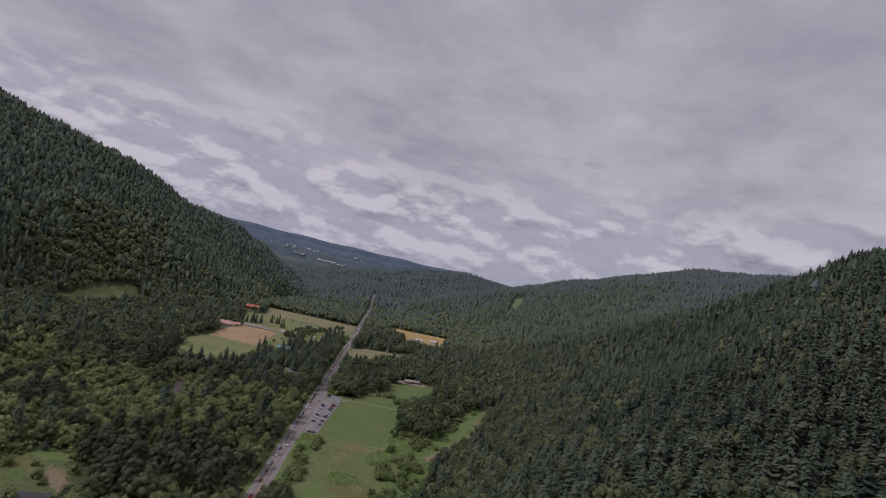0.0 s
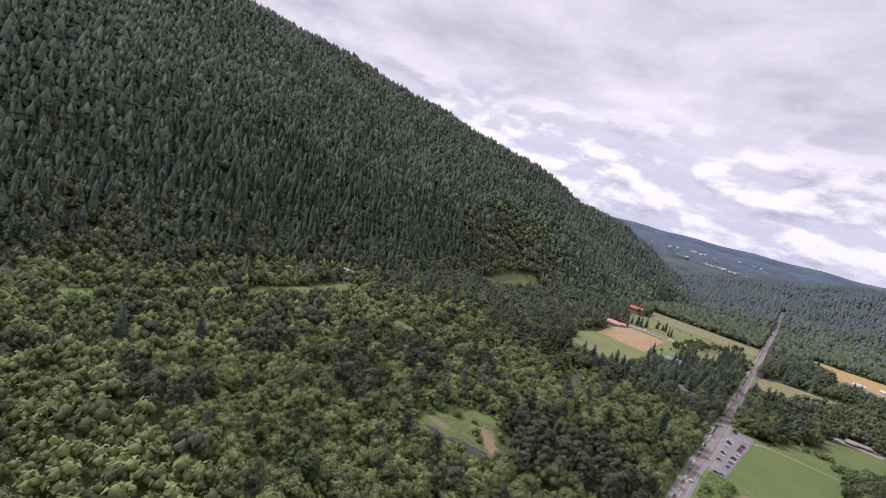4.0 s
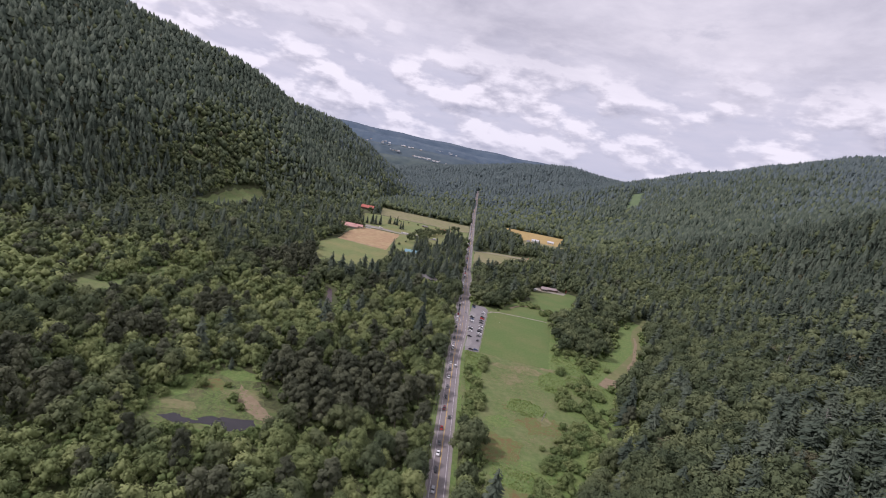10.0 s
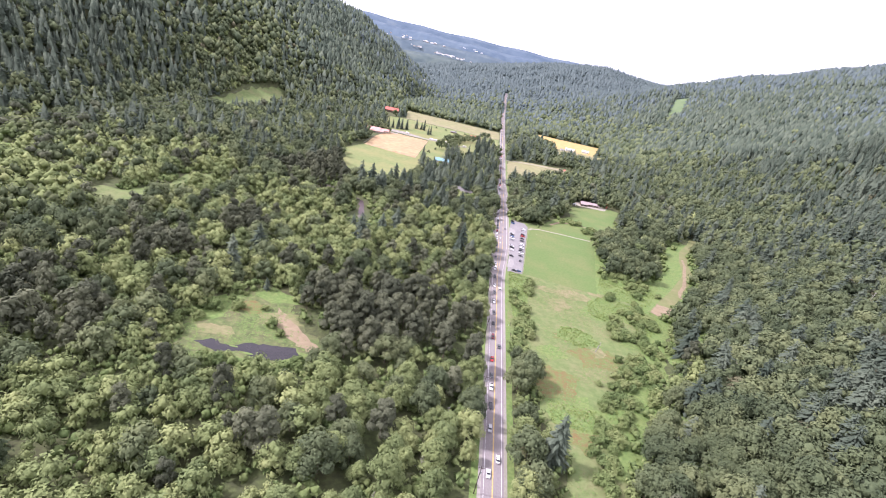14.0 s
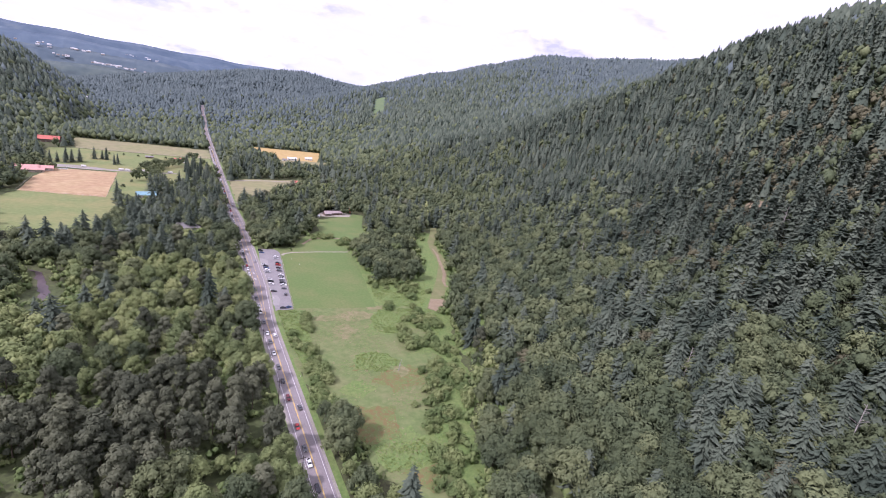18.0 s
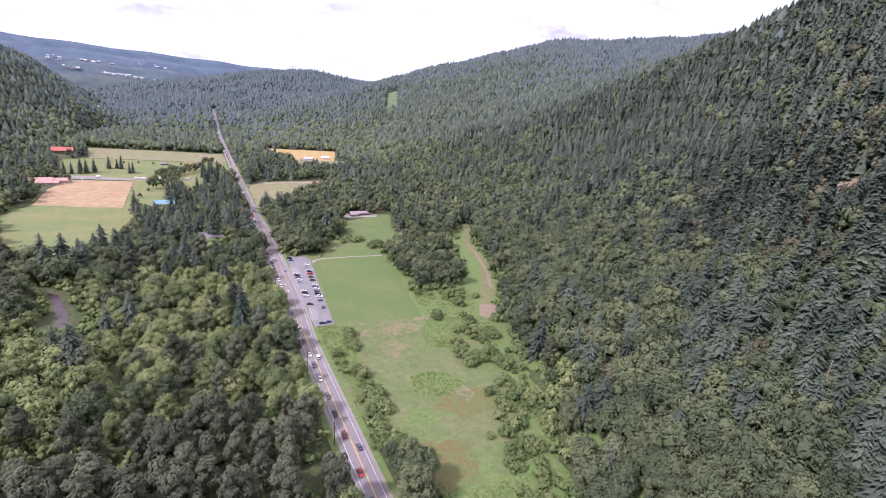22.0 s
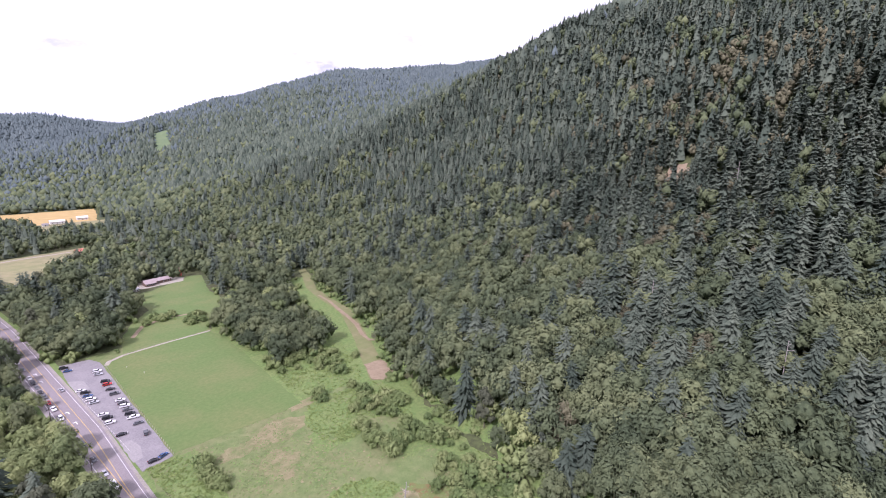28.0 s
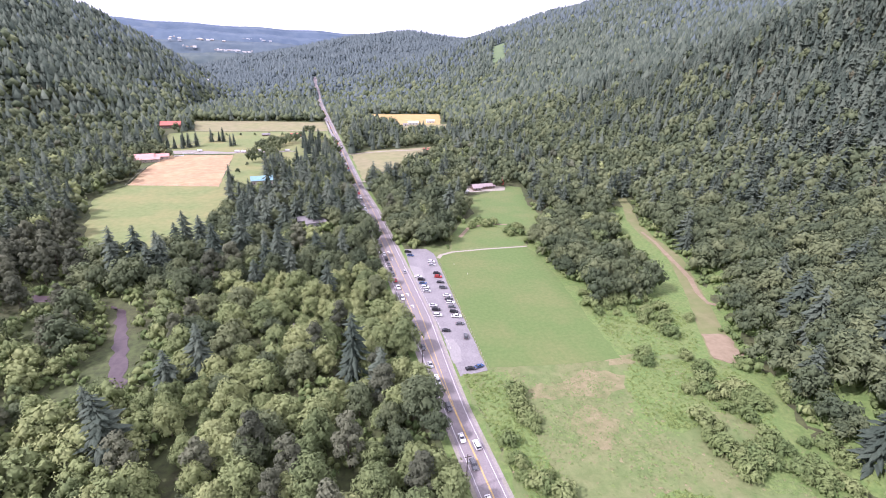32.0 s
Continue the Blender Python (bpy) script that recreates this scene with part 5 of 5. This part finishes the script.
def build_traffic():
    rnd = random.Random(4)
    queue = [(-250, "suv", "white"), (-220, "sedan", "white"), (-193.5, "suv", "silver"), (-177.5, "suv", "black"), (-162, "pickup", "white"), (-152, "sedan", "grey"), (-136, "sedan", "red"), (-111.5, "suv", "maroon"), (-95, "sedan", "black"),
             (-80, "suv", "grey"), (-63, "sedan", "white"), (-48.5, "suv", "grey"), (-36, "sedan", "white"), (-19.5, "suv", "grey"), (-3, "van", "white"), (9, "sedan", "silver"), (23, "sedan", "grey"), (40.5, "sedan", "blue"), (53, "suv", "black"),
             (73.5, "suv", "white"), (87, "pickup", "white"), (96.5, "sedan", "red"), (105.5, "suv", "grey"), (114, "sedan", "black"), (122, "sedan", "grey"), (130, "suv", "black"), (139, "sedan", "white"), (156, "sedan", "grey"), (170, "suv", "white"), (182, "sedan", "black"), (193, "sedan", "white")]
    y = 203.0
    while y < 1150:
        queue.append((y, rnd.choice(("sedan", "suv", "suv", "sedan", "pickup")), rnd.choice(("white", "white", "grey", "black", "silver", "silver", "red", "blue"))))
        y += rnd.uniform(8, 15) if y < 600 else rnd.uniform(14, 30)
    for y, kind, colour in queue:
        put_car(kind, colour, float(road_x(y) - 2.05 - turn_lane(y)), y, 180 + rnd.uniform(-1, 1), 0.125, "queueing on the highway", "cars queueing on the highway")
    for y, kind, colour in ((-211, "sedan", "white"), (-121, "sedan", "grey"), (-40.5, "suv", "white"), (108, "sedan", "silver"), (330, "suv", "silver"), (560, "sedan", "white")):
        put_car(kind, colour, float(road_x(y) + 2.0 + turn_lane(y)), y, 0, 0.125, "driving on the highway", "cars driving on the highway")
    parked = [(27.4, 119, "suv", "white"), (26.6, 114, "sedan", "silver"), (26.2, 100.5, "suv", "black"), (25.6, 95.5, "suv", "red"), (24.9, 88, "sedan", "black"), (24.4, 80.5, "suv", "grey"), (24.0, 70.5, "sedan", "white"), (23.6, 66, "sedan", "black"), (23.3, 61.8, "suv", "white"), (22.8, 57, "sedan", "grey"), (22.2, 51.5, "suv", "black"), (22.0, 46.6, "pickup", "white"), (21.6, 39, "sedan", "grey"),
              (15.8, 139, "suv", "black"), (16.3, 133, "sedan", "blue"), (13.6, 98.5, "sedan", "white"), (14.6, 94, "suv", "black"), (14.4, 89, "sedan", "blue"), (14.3, 83.5, "suv", "white"), (14.2, 78.5, "sedan", "silver"), (13.2, 61, "sedan", "white"), (13.5, 56, "suv", "black"), (12.8, 50, "suv", "white"), (12.8, 34.5, "sedan", "black")]
    for x, y, kind, colour in parked:
        put_car(kind, colour, x, y, 250 + rnd.uniform(-5, 5), 0.165, "parked in the car park", "cars parked in the car park")
    put_car("suv", "grey", 20.6, 27, 345, 0.165, "parked alone near the apron", "cars parked in the car park")
    put_car("sedan", "blue", 18.6, 2.6, 285, 0.165, "parked at the lot end", "cars parked in the car park")
    put_car("sedan", "black", 14.4, 1.9, 265, 0.165, "parked at the lot end", "cars parked in the car park")


# ---------------------------------------------------------------- small things of the car park and the roadside
M_POLE = plain("dark_creosoted_wood", (0.06, 0.045, 0.035), 0.9)
M_POST = plain("grey_wooden_post", (0.42, 0.38, 0.32), 0.9)
M_CONCRETE = plain("pale_concrete", (0.55, 0.53, 0.49), 0.9)
M_STEEL = plain("galvanised_steel", (0.42, 0.43, 0.44), 0.5, 0.6)
M_WIRE = plain("weathered_wire", (0.16, 0.16, 0.16), 0.6)
M_CERAMIC = plain("grey_insulator_ceramic", (0.4, 0.4, 0.4), 0.3)


def rod(bm, a, b, r0, r1, sides=8):
    a, b = Vector(a), Vector(b)
    turn = (b - a).to_track_quat("Z", "Y").to_matrix().to_4x4()
    bmesh.ops.create_cone(bm, cap_ends=True, segments=sides, radius1=r0, radius2=r1, depth=(b - a).length, matrix=Matrix.Translation((a + b) / 2) @ turn)
    return bm


def tube(bm, points, r, sides=4):
    """One unbroken wire through the points."""
    rings = []
    for k, p in enumerate(points):
        way = Vector(points[min(k + 1, len(points) - 1)]) - Vector(points[max(k - 1, 0)])
        side = way.cross(Vector((0, 0, 1))).normalized()
        up = side.cross(way).normalized()
        rings.append([bm.verts.new(Vector(p) + side * r * math.cos(6.283 * q / sides) + up * r * math.sin(6.283 * q / sides)) for q in range(sides)])
    for a, b in zip(rings, rings[1:]):
        for q in range(sides):
            bm.faces.new((a[q], a[(q + 1) % sides], b[(q + 1) % sides], b[q]))
    return bm


POLES = [-405 + 58 * k for k in range(15)]


def build_poles():
    root = new("utility_pole")
    part("pole", rod(bmesh.new(), (0, 0, -0.5), (0, 0, 15), 0.21, 0.13), M_POLE, root)
    bm = bmesh.new()
    box(bm, -1.3, 1.3, -0.07, 0.07, 13.9, 14.08)
    part("crossarm", bm, M_POLE, root)
    for x in (-1.2, -0.4, 1.2):
        part("insulator", rod(bmesh.new(), (x, 0, 14.08), (x, 0, 14.32), 0.07, 0.05, 6), M_CERAMIC, root)
    part("transformer", rod(bmesh.new(), (0.38, 0, 11.2), (0.38, 0, 12.2), 0.26, 0.26, 10), M_STEEL, root, "grey transformer can")
    tagged(root, "tall dark wooden utility pole beside the highway", "utility pole", "utility poles along the highway")
    root.matrix_basis = pose(-7.6, POLES[0], 0)
    for y in POLES[1:]:
        copy_thing(root, pose(-7.6, y, 0))
    for x, z in ((-1.2, 14.3), (-0.4, 14.3), (1.2, 14.3), (0.0, 10.2)):
        bm = bmesh.new()
        pts = [(-7.6 + x, POLES[0], z)]
        for y0, y1 in zip(POLES, POLES[1:]):
            pts += [(-7.6 + x, y0 + (y1 - y0) * k / 6, z - 0.9 * (1 - (k / 3 - 1) ** 2)) for k in range(1, 7)]
        tube(bm, pts, 0.025)
        me = bpy.data.meshes.new("power_wire")
        bm.to_mesh(me)
        bm.free()
        me.materials.append(M_WIRE)
        tagged(new("power_wire", me), "thin sagging wire along the utility poles", "wire", "wires along the utility poles")


def build_car_park_edges():
    def shared(name, bm, mat):
        me = bpy.data.meshes.new(name)
        bm.to_mesh(me)
        bm.free()
        me.materials.append(mat)
        return me

    post = shared("bollard", rod(bmesh.new(), (0, 0, -0.3), (0, 0, 0.85), 0.11, 0.1, 8), M_POST)
    for k in range(48):
        f = k / 47
        ob = new("bollard", post)
        ob.location = (22.2 + 11.3 * f, 1.0 + 126 * f, 0.1)
        tagged(ob, "short weathered wooden post at the lawn's edge", "bollard", "posts along the car park")
    bm = bmesh.new()
    box(bm, -0.09, 0.09, -0.9, 0.9, 0.0, 0.14, 0.03)
    stop = shared("wheel_stop", bm, M_CONCRETE)
    for k in range(24):
        ob = new("wheel_stop", stop)
        ob.location, ob.rotation_euler = (10.7 + 0.9 * k / 23, 20 + 3.2 * k, 0.16), (0, 0, radians(-2))
        tagged(ob, "low concrete wheel stop at the road side", "wheel stop", "wheel stops of the car park")
    # lone white markers by the road and on the lawn
    for x, y in ((8.6, -246), (-7.2, -262), (8.4, -92), (41, 112), (45, 96)):
        ob = new("marker_post", shared("marker_post", rod(bmesh.new(), (0, 0, -0.2), (0, 0, 0.9), 0.12, 0.12, 8), M_CONCRETE))
        ob.location = (x, y, 0.1)
        tagged(ob, "short white marker post standing in the grass", "marker", "white marker posts")


# ---------------------------------------------------------------- buildings
M_WALL_TAN = plain("tan_siding", (0.42, 0.36, 0.3), 0.8)
M_WALL_GREY = plain("grey_siding", (0.32, 0.31, 0.31), 0.8)
M_WALL_WHITE = plain("white_siding", (0.72, 0.71, 0.69), 0.7)
M_WALL_BROWN = plain("brown_siding", (0.16, 0.11, 0.085), 0.8)
M_ROOF_RED = plain("red_metal_roof", (0.52, 0.15, 0.11), 0.5)
M_ROOF_ROSE = plain("faded_rose_metal_roof", (0.55, 0.30, 0.26), 0.6)
M_ROOF_TEAL = plain("teal_metal_roof", (0.2, 0.36, 0.4), 0.5)
M_ROOF_GREY = plain("grey_shingle_roof", (0.25, 0.235, 0.23), 0.9)
M_ROOF_MAUVE = plain("weathered_mauve_shingle_roof", (0.33, 0.27, 0.26), 0.9)
M_ROOF_PALE = plain("pale_metal_roof", (0.62, 0.62, 0.62), 0.5)
M_PANE = material("window_pane", two((0.03, 0.035, 0.04), (0.05, 0.055, 0.06)), 0.5, rough=0.1, spec=0.6)
M_DOOR = plain("dark_painted_door", (0.12, 0.09, 0.08), 0.6)


def gable_roof(bm, w, d, z, rise, over, thick=0.22):
    """Two sloping slabs along x with an overhang."""
    for s in (-1, 1):
        hw, hd = w / 2 + over, d / 2 + over
        drop = rise * over / (d / 2)
        a = [(-hw, s * hd, z - drop), (hw, s * hd, z - drop), (hw, 0, z + rise), (-hw, 0, z + rise)]
        v = [bm.verts.new(p) for p in a] + [bm.verts.new((x, y, zz + thick)) for x, y, zz in a]
        for f in ((0, 1, 2, 3), (7, 6, 5, 4), (0, 4, 5, 1), (1, 5, 6, 2), (2, 6, 7, 3), (3, 7, 4, 0)):
            bm.faces.new([v[i] for i in f])
    return bm


def house(name, x, y, turn, w, d, wall_h, rise, wall_m, roof_m, label, wings=(), windows=3, category="house", group="", level=None):
    root = new(name)
    root.matrix_basis = pose(x, y, float(height(x, y)) if level is None else level, 0, 0, turn)

    def block(bx, by, bw, bd, bh, br):
        bm = bmesh.new()
        box(bm, bx - bw / 2, bx + bw / 2, by - bd / 2, by + bd / 2, -0.6, bh)
        for s in (-1, 1):
            tri = [bm.verts.new((bx + s * bw / 2, by + q, z)) for q, z in ((-bd / 2, bh), (bd / 2, bh), (0, bh + br))]
            bm.faces.new(tri)
        part("wall", bm, wall_m, root)
        bm = gable_roof(bmesh.new(), bw, bd, bh, br, 0.7)
        bmesh.ops.translate(bm, verts=bm.verts, vec=(bx, by, 0))
        part("roof", bm, roof_m, root)
        for s in (-1, 1):
            for k in range(windows):
                wx = bx + bw * ((k + 0.5) / windows - 0.5)
                bm = bmesh.new()
                box(bm, wx - 0.75, wx + 0.75, by + s * bd / 2 - 0.05, by + s * bd / 2 + 0.06, 1.0, 2.3)
                fr = part("window", bm, M_WALL_WHITE, root, "white framed window")
                bm = bmesh.new()
                box(bm, wx - 0.63, wx + 0.63, by + s * (bd / 2 + 0.06) - 0.015, by + s * (bd / 2 + 0.06) + 0.015, 1.1, 2.2)
                part("pane", bm, M_PANE, fr)

    block(0, 0, w, d, wall_h, rise)
    for wing in wings:
        block(*wing)
    bm = bmesh.new()
    box(bm, -0.5, 0.5, -d / 2 - 0.06, -d / 2 + 0.05, 0.0, 2.1)
    part("door", bm, M_DOOR, root)
    return tagged(root, label, category, group)


def build_houses():
    house("lodge", 130, 297, 4, 24, 9, 3.0, 1.8, M_WALL_BROWN, M_ROOF_MAUVE, "long low brown house under a mauve shingle roof", [(-9, -4.5, 9, 8, 2.9, 1.5)], 5)
    house("outbuilding", 103, 304, 10, 13, 8, 2.8, 1.6, M_WALL_TAN, M_ROOF_GREY, "low tan outbuilding beside the lawn", (), 2, "outbuilding")
    house("garden_shed", 106, 281, 30, 4, 3, 2.2, 0.8, M_WALL_WHITE, M_ROOF_PALE, "small white garden shed on the lawn", (), 1, "shed")
    house("roadside_house", -44, 210, 8, 15, 10, 4.8, 2.6, M_WALL_GREY, M_ROOF_GREY, "grey two-winged house among firs by the road", [(-8, 6, 9, 8, 5.2, 2.2)], 3)
    house("teal_roofed_barn", -93, 363, 6, 21, 12, 4.2, 3.2, M_WALL_TAN, M_ROOF_TEAL, "tan barn under a teal metal roof", (), 4, "barn")
    house("riding_barn", -242, 510, 8, 26, 16, 4.5, 3.0, M_WALL_TAN, M_ROOF_ROSE, "long riding barn with a faded rose metal roof", [(20, 2, 18, 13, 4.0, 2.5), (8, -13, 24, 10, 3.6, 1.6)], 4, "barn")
    house("red_roofed_barn", -272, 806, 2, 32, 15, 6.0, 5.5, M_WALL_BROWN, M_ROOF_RED, "brown barn under a bright red metal roof", (), 4, "barn")
    house("red_roofed_house", -57, 668, -12, 20, 11, 3.6, 3.0, M_WALL_WHITE, M_ROOF_RED, "white farmhouse under a red roof", [(6, 7, 9, 9, 3.4, 2.2)], 3)
    house("white_house", 170, 808, -5, 20, 10, 4.0, 2.6, M_WALL_WHITE, M_ROOF_PALE, "white house beside the golden field", (), 3)
    house("white_house", 212, 830, -8, 16, 10, 4.0, 2.6, M_WALL_WHITE, M_ROOF_PALE, "white house beside the golden field", (), 3)
    house("white_garage", 150, 790, -5, 8, 7, 3.0, 1.6, M_WALL_WHITE, M_ROOF_GREY, "small white garage near the white houses", (), 1, "garage")
    house("red_shed", 124, 512, 0, 9, 7, 3.2, 2.0, M_WALL_TAN, M_ROOF_RED, "small tan shed under a red roof", (), 2, "shed")
    house("field_shelter", -106, 690, 0, 12, 6, 2.8, 1.4, M_WALL_BROWN, M_ROOF_GREY, "brown field shelter in the hay field", (), 1, "shelter")
    house("farm_shed", -20, 452, 0, 8, 6, 2.8, 1.4, M_WALL_WHITE, M_ROOF_PALE, "small white shed by the farm driveway", (), 1, "shed")
    for k, (x, y) in enumerate(((-124, 1607), (-375, 1500), (-300, 1380), (-150, 1290), (-420, 1850), (-60, 1480))):
        house("valley_house", x, y, 15 * k, 18, 11, 5.0, 3.0, (M_WALL_WHITE, M_WALL_TAN, M_WALL_GREY)[k % 3], (M_ROOF_PALE, M_ROOF_GREY)[k % 2], "pale farmhouse among the trees far down the valley", (), 3, "house", "far farmhouses")
    # a red lookout chimney stack beside the lodge
    bm = bmesh.new()
    box(bm, -0.9, 0.9, -0.9, 0.9, -0.3, 7.5, 0.1)
    root = new("red_tower")
    part("shaft", bm, M_ROOF_RED, root)
    bm = bmesh.new()
    box(bm, -1.3, 1.3, -1.3, 1.3, 7.5, 8.6, 0.1)
    part("cap", bm, M_WALL_BROWN, root)
    root.matrix_basis = pose(157, 306, float(height(157, 306)))
    tagged(root, "slim red tower standing beside the low house", "tower")
    # trailers and vehicles in the farm yard
    rnd = random.Random(8)
    for k, (x, y, turn) in enumerate(((-128, 545, 80), (-136, 546, 85), (-108, 544, 92), (-88, 544, 90), (-185, 558, 60), (-70, 544, 88))):
        root = new("horse_trailer")
        bm = bmesh.new()
        box(bm, -1.25, 1.25, -3.4, 3.4, 0.6, 2.9, 0.2)
        part("box_body", bm, M_WALL_WHITE, root)
        for sx in (-1, 1):
            for wy in (-0.5, 0.5):
                t = new("wheel", TYRE_ME)
                t.parent, t.location = root, (sx * 1.2, wy, 0.34)
        part("hitch", rod(bmesh.new(), (0, 3.3, 0.65), (0, 4.6, 0.6), 0.08, 0.06, 6), M_STEEL, root)
        root.matrix_basis = pose(x, y, 0.07, 0, 0, turn)
        tagged(root, "white horse trailer parked in the gravel yard", "trailer", "trailers in the farm yard")
    for x, y in ((-205, 528), (-198, 545)):
        root = new("jump_rail")
        part("rail", box(bmesh.new(), -6, 6, -0.8, 0.8, 0.1, 0.9, 0.1), M_WALL_WHITE, root)
        for px in (-5.5, 5.5):
            part("stand", box(bmesh.new(), px - 0.3, px + 0.3, -1.0, 1.0, 0.0, 1.4), M_WALL_WHITE, root)
        root.matrix_basis = pose(x, y, 0.06, 0, 0, 8)
        tagged(root, "white jump rails standing in the riding arena", "jump", "jumps in the arena")


def build_fences():
    def fence(points, gap, label):
        root = new("fence")
        post_me = bpy.data.meshes.new("post")
        bm = rod(bmesh.new(), (0, 0, -0.3), (0, 0, 1.35), 0.09, 0.08, 6)
        bm.to_mesh(post_me); bm.free()
        post_me.materials.append(M_POST)
        for (ax, ay), (bx, by) in zip(points, points[1:]):
            n = max(1, int(math.hypot(bx - ax, by - ay) / gap))
            for k in range(n + 1):
                p = new("post", post_me)
                p.parent, p.location = root, (ax + (bx - ax) * k / n, ay + (by - ay) * k / n, 0)
            for z in (0.6, 1.15):
                part("rail", rod(bmesh.new(), (ax, ay, z), (bx, by, z), 0.07, 0.07, 4), M_POST, root)
        tagged(root, label, "fence")

    fence([(-222, 377), (-134, 355), (-139, 526)], 8, "grey wooden rail fence round the riding arena")
    fence([(-224, 378), (-227, 466)], 8, "grey wooden rail fence beside the barn")
    fence([(-226, 757), (-110, 742), (-4, 735)], 14, "grey rail fence along the hay field")


# ---------------------------------------------------------------- power line, town, snags
def build_pylon():
    bx, by = -478, 12
    bz = float(height(bx, by))
    root = new("power_pylon")
    root.matrix_basis = pose(bx, by, bz, 0, 0, 8)
    for s in (-1, 1):
        for t in (-1, 1):
            part("leg", rod(bmesh.new(), (s * 5.5, t * 1.4, -1), (s * 5.0, t * 0.7, 24), 0.28, 0.2, 5), M_STEEL, root)
        for k in range(5):
            part("brace", rod(bmesh.new(), (s * 5.4, -1.2 if k % 2 else 1.2, 4.6 * k), (s * 5.3, 1.2 if k % 2 else -1.2, 4.6 * k + 4.6), 0.12, 0.12, 4), M_STEEL, root)
        part("brace", rod(bmesh.new(), (s * 5.4, 0, 6), (-s * 5.2, 0, 22), 0.16, 0.16, 5), M_STEEL, root)
    for t in (-0.6, 0.6):
        part("crossbeam", rod(bmesh.new(), (-10, t, 24), (10, t, 24), 0.24, 0.24, 5), M_STEEL, root)
    for k in range(10):
        part("brace", rod(bmesh.new(), (-10 + 2 * k, -0.6 if k % 2 else 0.6, 24), (-8 + 2 * k, 0.6 if k % 2 else -0.6, 24), 0.1, 0.1, 4), M_STEEL, root)
    for x in (-9.5, 0, 9.5):
        part("insulator", rod(bmesh.new(), (x, 0, 21.5), (x, 0, 24), 0.12, 0.12, 5), M_CERAMIC, root)
    tagged(root, "grey steel lattice portal pylon in the cleared strip", "pylon")
    for x in (-9.5, 0, 9.5):
        for y1 in (-440, 420):
            bm = bmesh.new()
            ex, ez = (-462 if y1 < 0 else -440), 34 + (10 if y1 > 0 else 0)
            pts = [(bx + x + (ex - bx) * k / 14, by + (y1 - by) * k / 14, bz + 21.5 + (ez - bz - 21.5) * k / 14 - 9 * (1 - (k / 7 - 1) ** 2)) for k in range(15)]
            tube(bm, pts, 0.06)
            me = bpy.data.meshes.new("transmission_wire")
            bm.to_mesh(me); bm.free()
            me.materials.append(M_WIRE)
            tagged(new("transmission_wire", me), "thin sagging transmission wire over the cleared strip", "wire", "transmission wires")


def ridge_level(x, y):
    px, py, pz = zip(*RIDGE)
    yc, z = np.interp(x, px, py), np.interp(x, px, pz)
    return float(np.interp(y, (yc - 900, yc - 640, yc - 430, yc - 200, yc), (20, 0.4 * z, 0.62 * z, 0.83 * z, z)))


def build_town():
    rnd = random.Random(12)
    for cx, cy, n, sx, sy in ((-405, 3385, 24, 75, 9), (-600, 3555, 12, 45, 8), (-350, 3665, 24, 90, 14), (-830, 3560, 8, 50, 30), (-680, 3410, 6, 30, 10)):
        for k in range(n):
            x, y = cx + rnd.gauss(0, sx), cy + rnd.gauss(0, sy)
            w = rnd.uniform(9, 22)
            house("town_building", x, y, rnd.uniform(-15, 15), w, rnd.uniform(8, 12), rnd.uniform(4, 6), 2.0, rnd.choice((M_WALL_WHITE, M_WALL_WHITE, M_WALL_TAN)), rnd.choice((M_ROOF_PALE, M_ROOF_PALE, M_ROOF_GREY)), "pale building of the distant town", (), 0, "building", "buildings of the distant town", ridge_level(x, y) + 2)


def snag(x, y, z, tall, lean, seed):
    rnd = random.Random(seed)
    root = new("dead_tree")
    part("trunk", rod(bmesh.new(), (0, 0, -0.5), (lean, 0, tall), 0.32, 0.08, 6), M_DEAD, root)
    for k in range(14):
        u = rnd.uniform(0.35, 0.97)
        a, r = rnd.uniform(0, 6.28), (1.1 - u) * tall * rnd.uniform(0.2, 0.42)
        p = (lean * u, 0, tall * u)
        q = (lean * u + math.cos(a) * r, math.sin(a) * r, tall * u + r * rnd.uniform(0.1, 0.6))
        limb = part("limb", rod(bmesh.new(), p, q, 0.1, 0.03, 4), M_DEAD, root)
        e = Vector(p).lerp(Vector(q), 0.6)
        part("twig", rod(bmesh.new(), e, e + Vector((math.cos(a + 0.8), math.sin(a + 0.8), 0.5)) * r * 0.4, 0.05, 0.02, 4), M_DEAD, limb)
    root.matrix_basis = pose(x, y, z)
    tagged(root, "bleached leafless dead tree among the green crowns", "dead tree", "dead trees")


def build_snags():
    for k, (x, y, tall, lean) in enumerate(((133, -124, 19, 2), (172, -210, 22, 0), (182, -275, 24, 1.5), (205, -150, 22, -1), (238, -60, 24, 2), (190, 20, 20, 1), (250, 60, 24, 0), (300, -170, 24, 0), (-46, -250, 11, 1), (-30, -228, 10, -1), (-66, -262, 11, 0), (-24, -196, 10, 1), (160, -330, 22, 0), (70, -232, 10, 1), (66, -100, 8, 1.5), (-60, 40, 12, 1), (-110, 60, 12, 0))):
        snag(x, y, float(height(x, y)), tall, lean, k)


build_traffic()
build_poles()
build_car_park_edges()
build_houses()
build_fences()
build_pylon()
build_town()
build_snags()
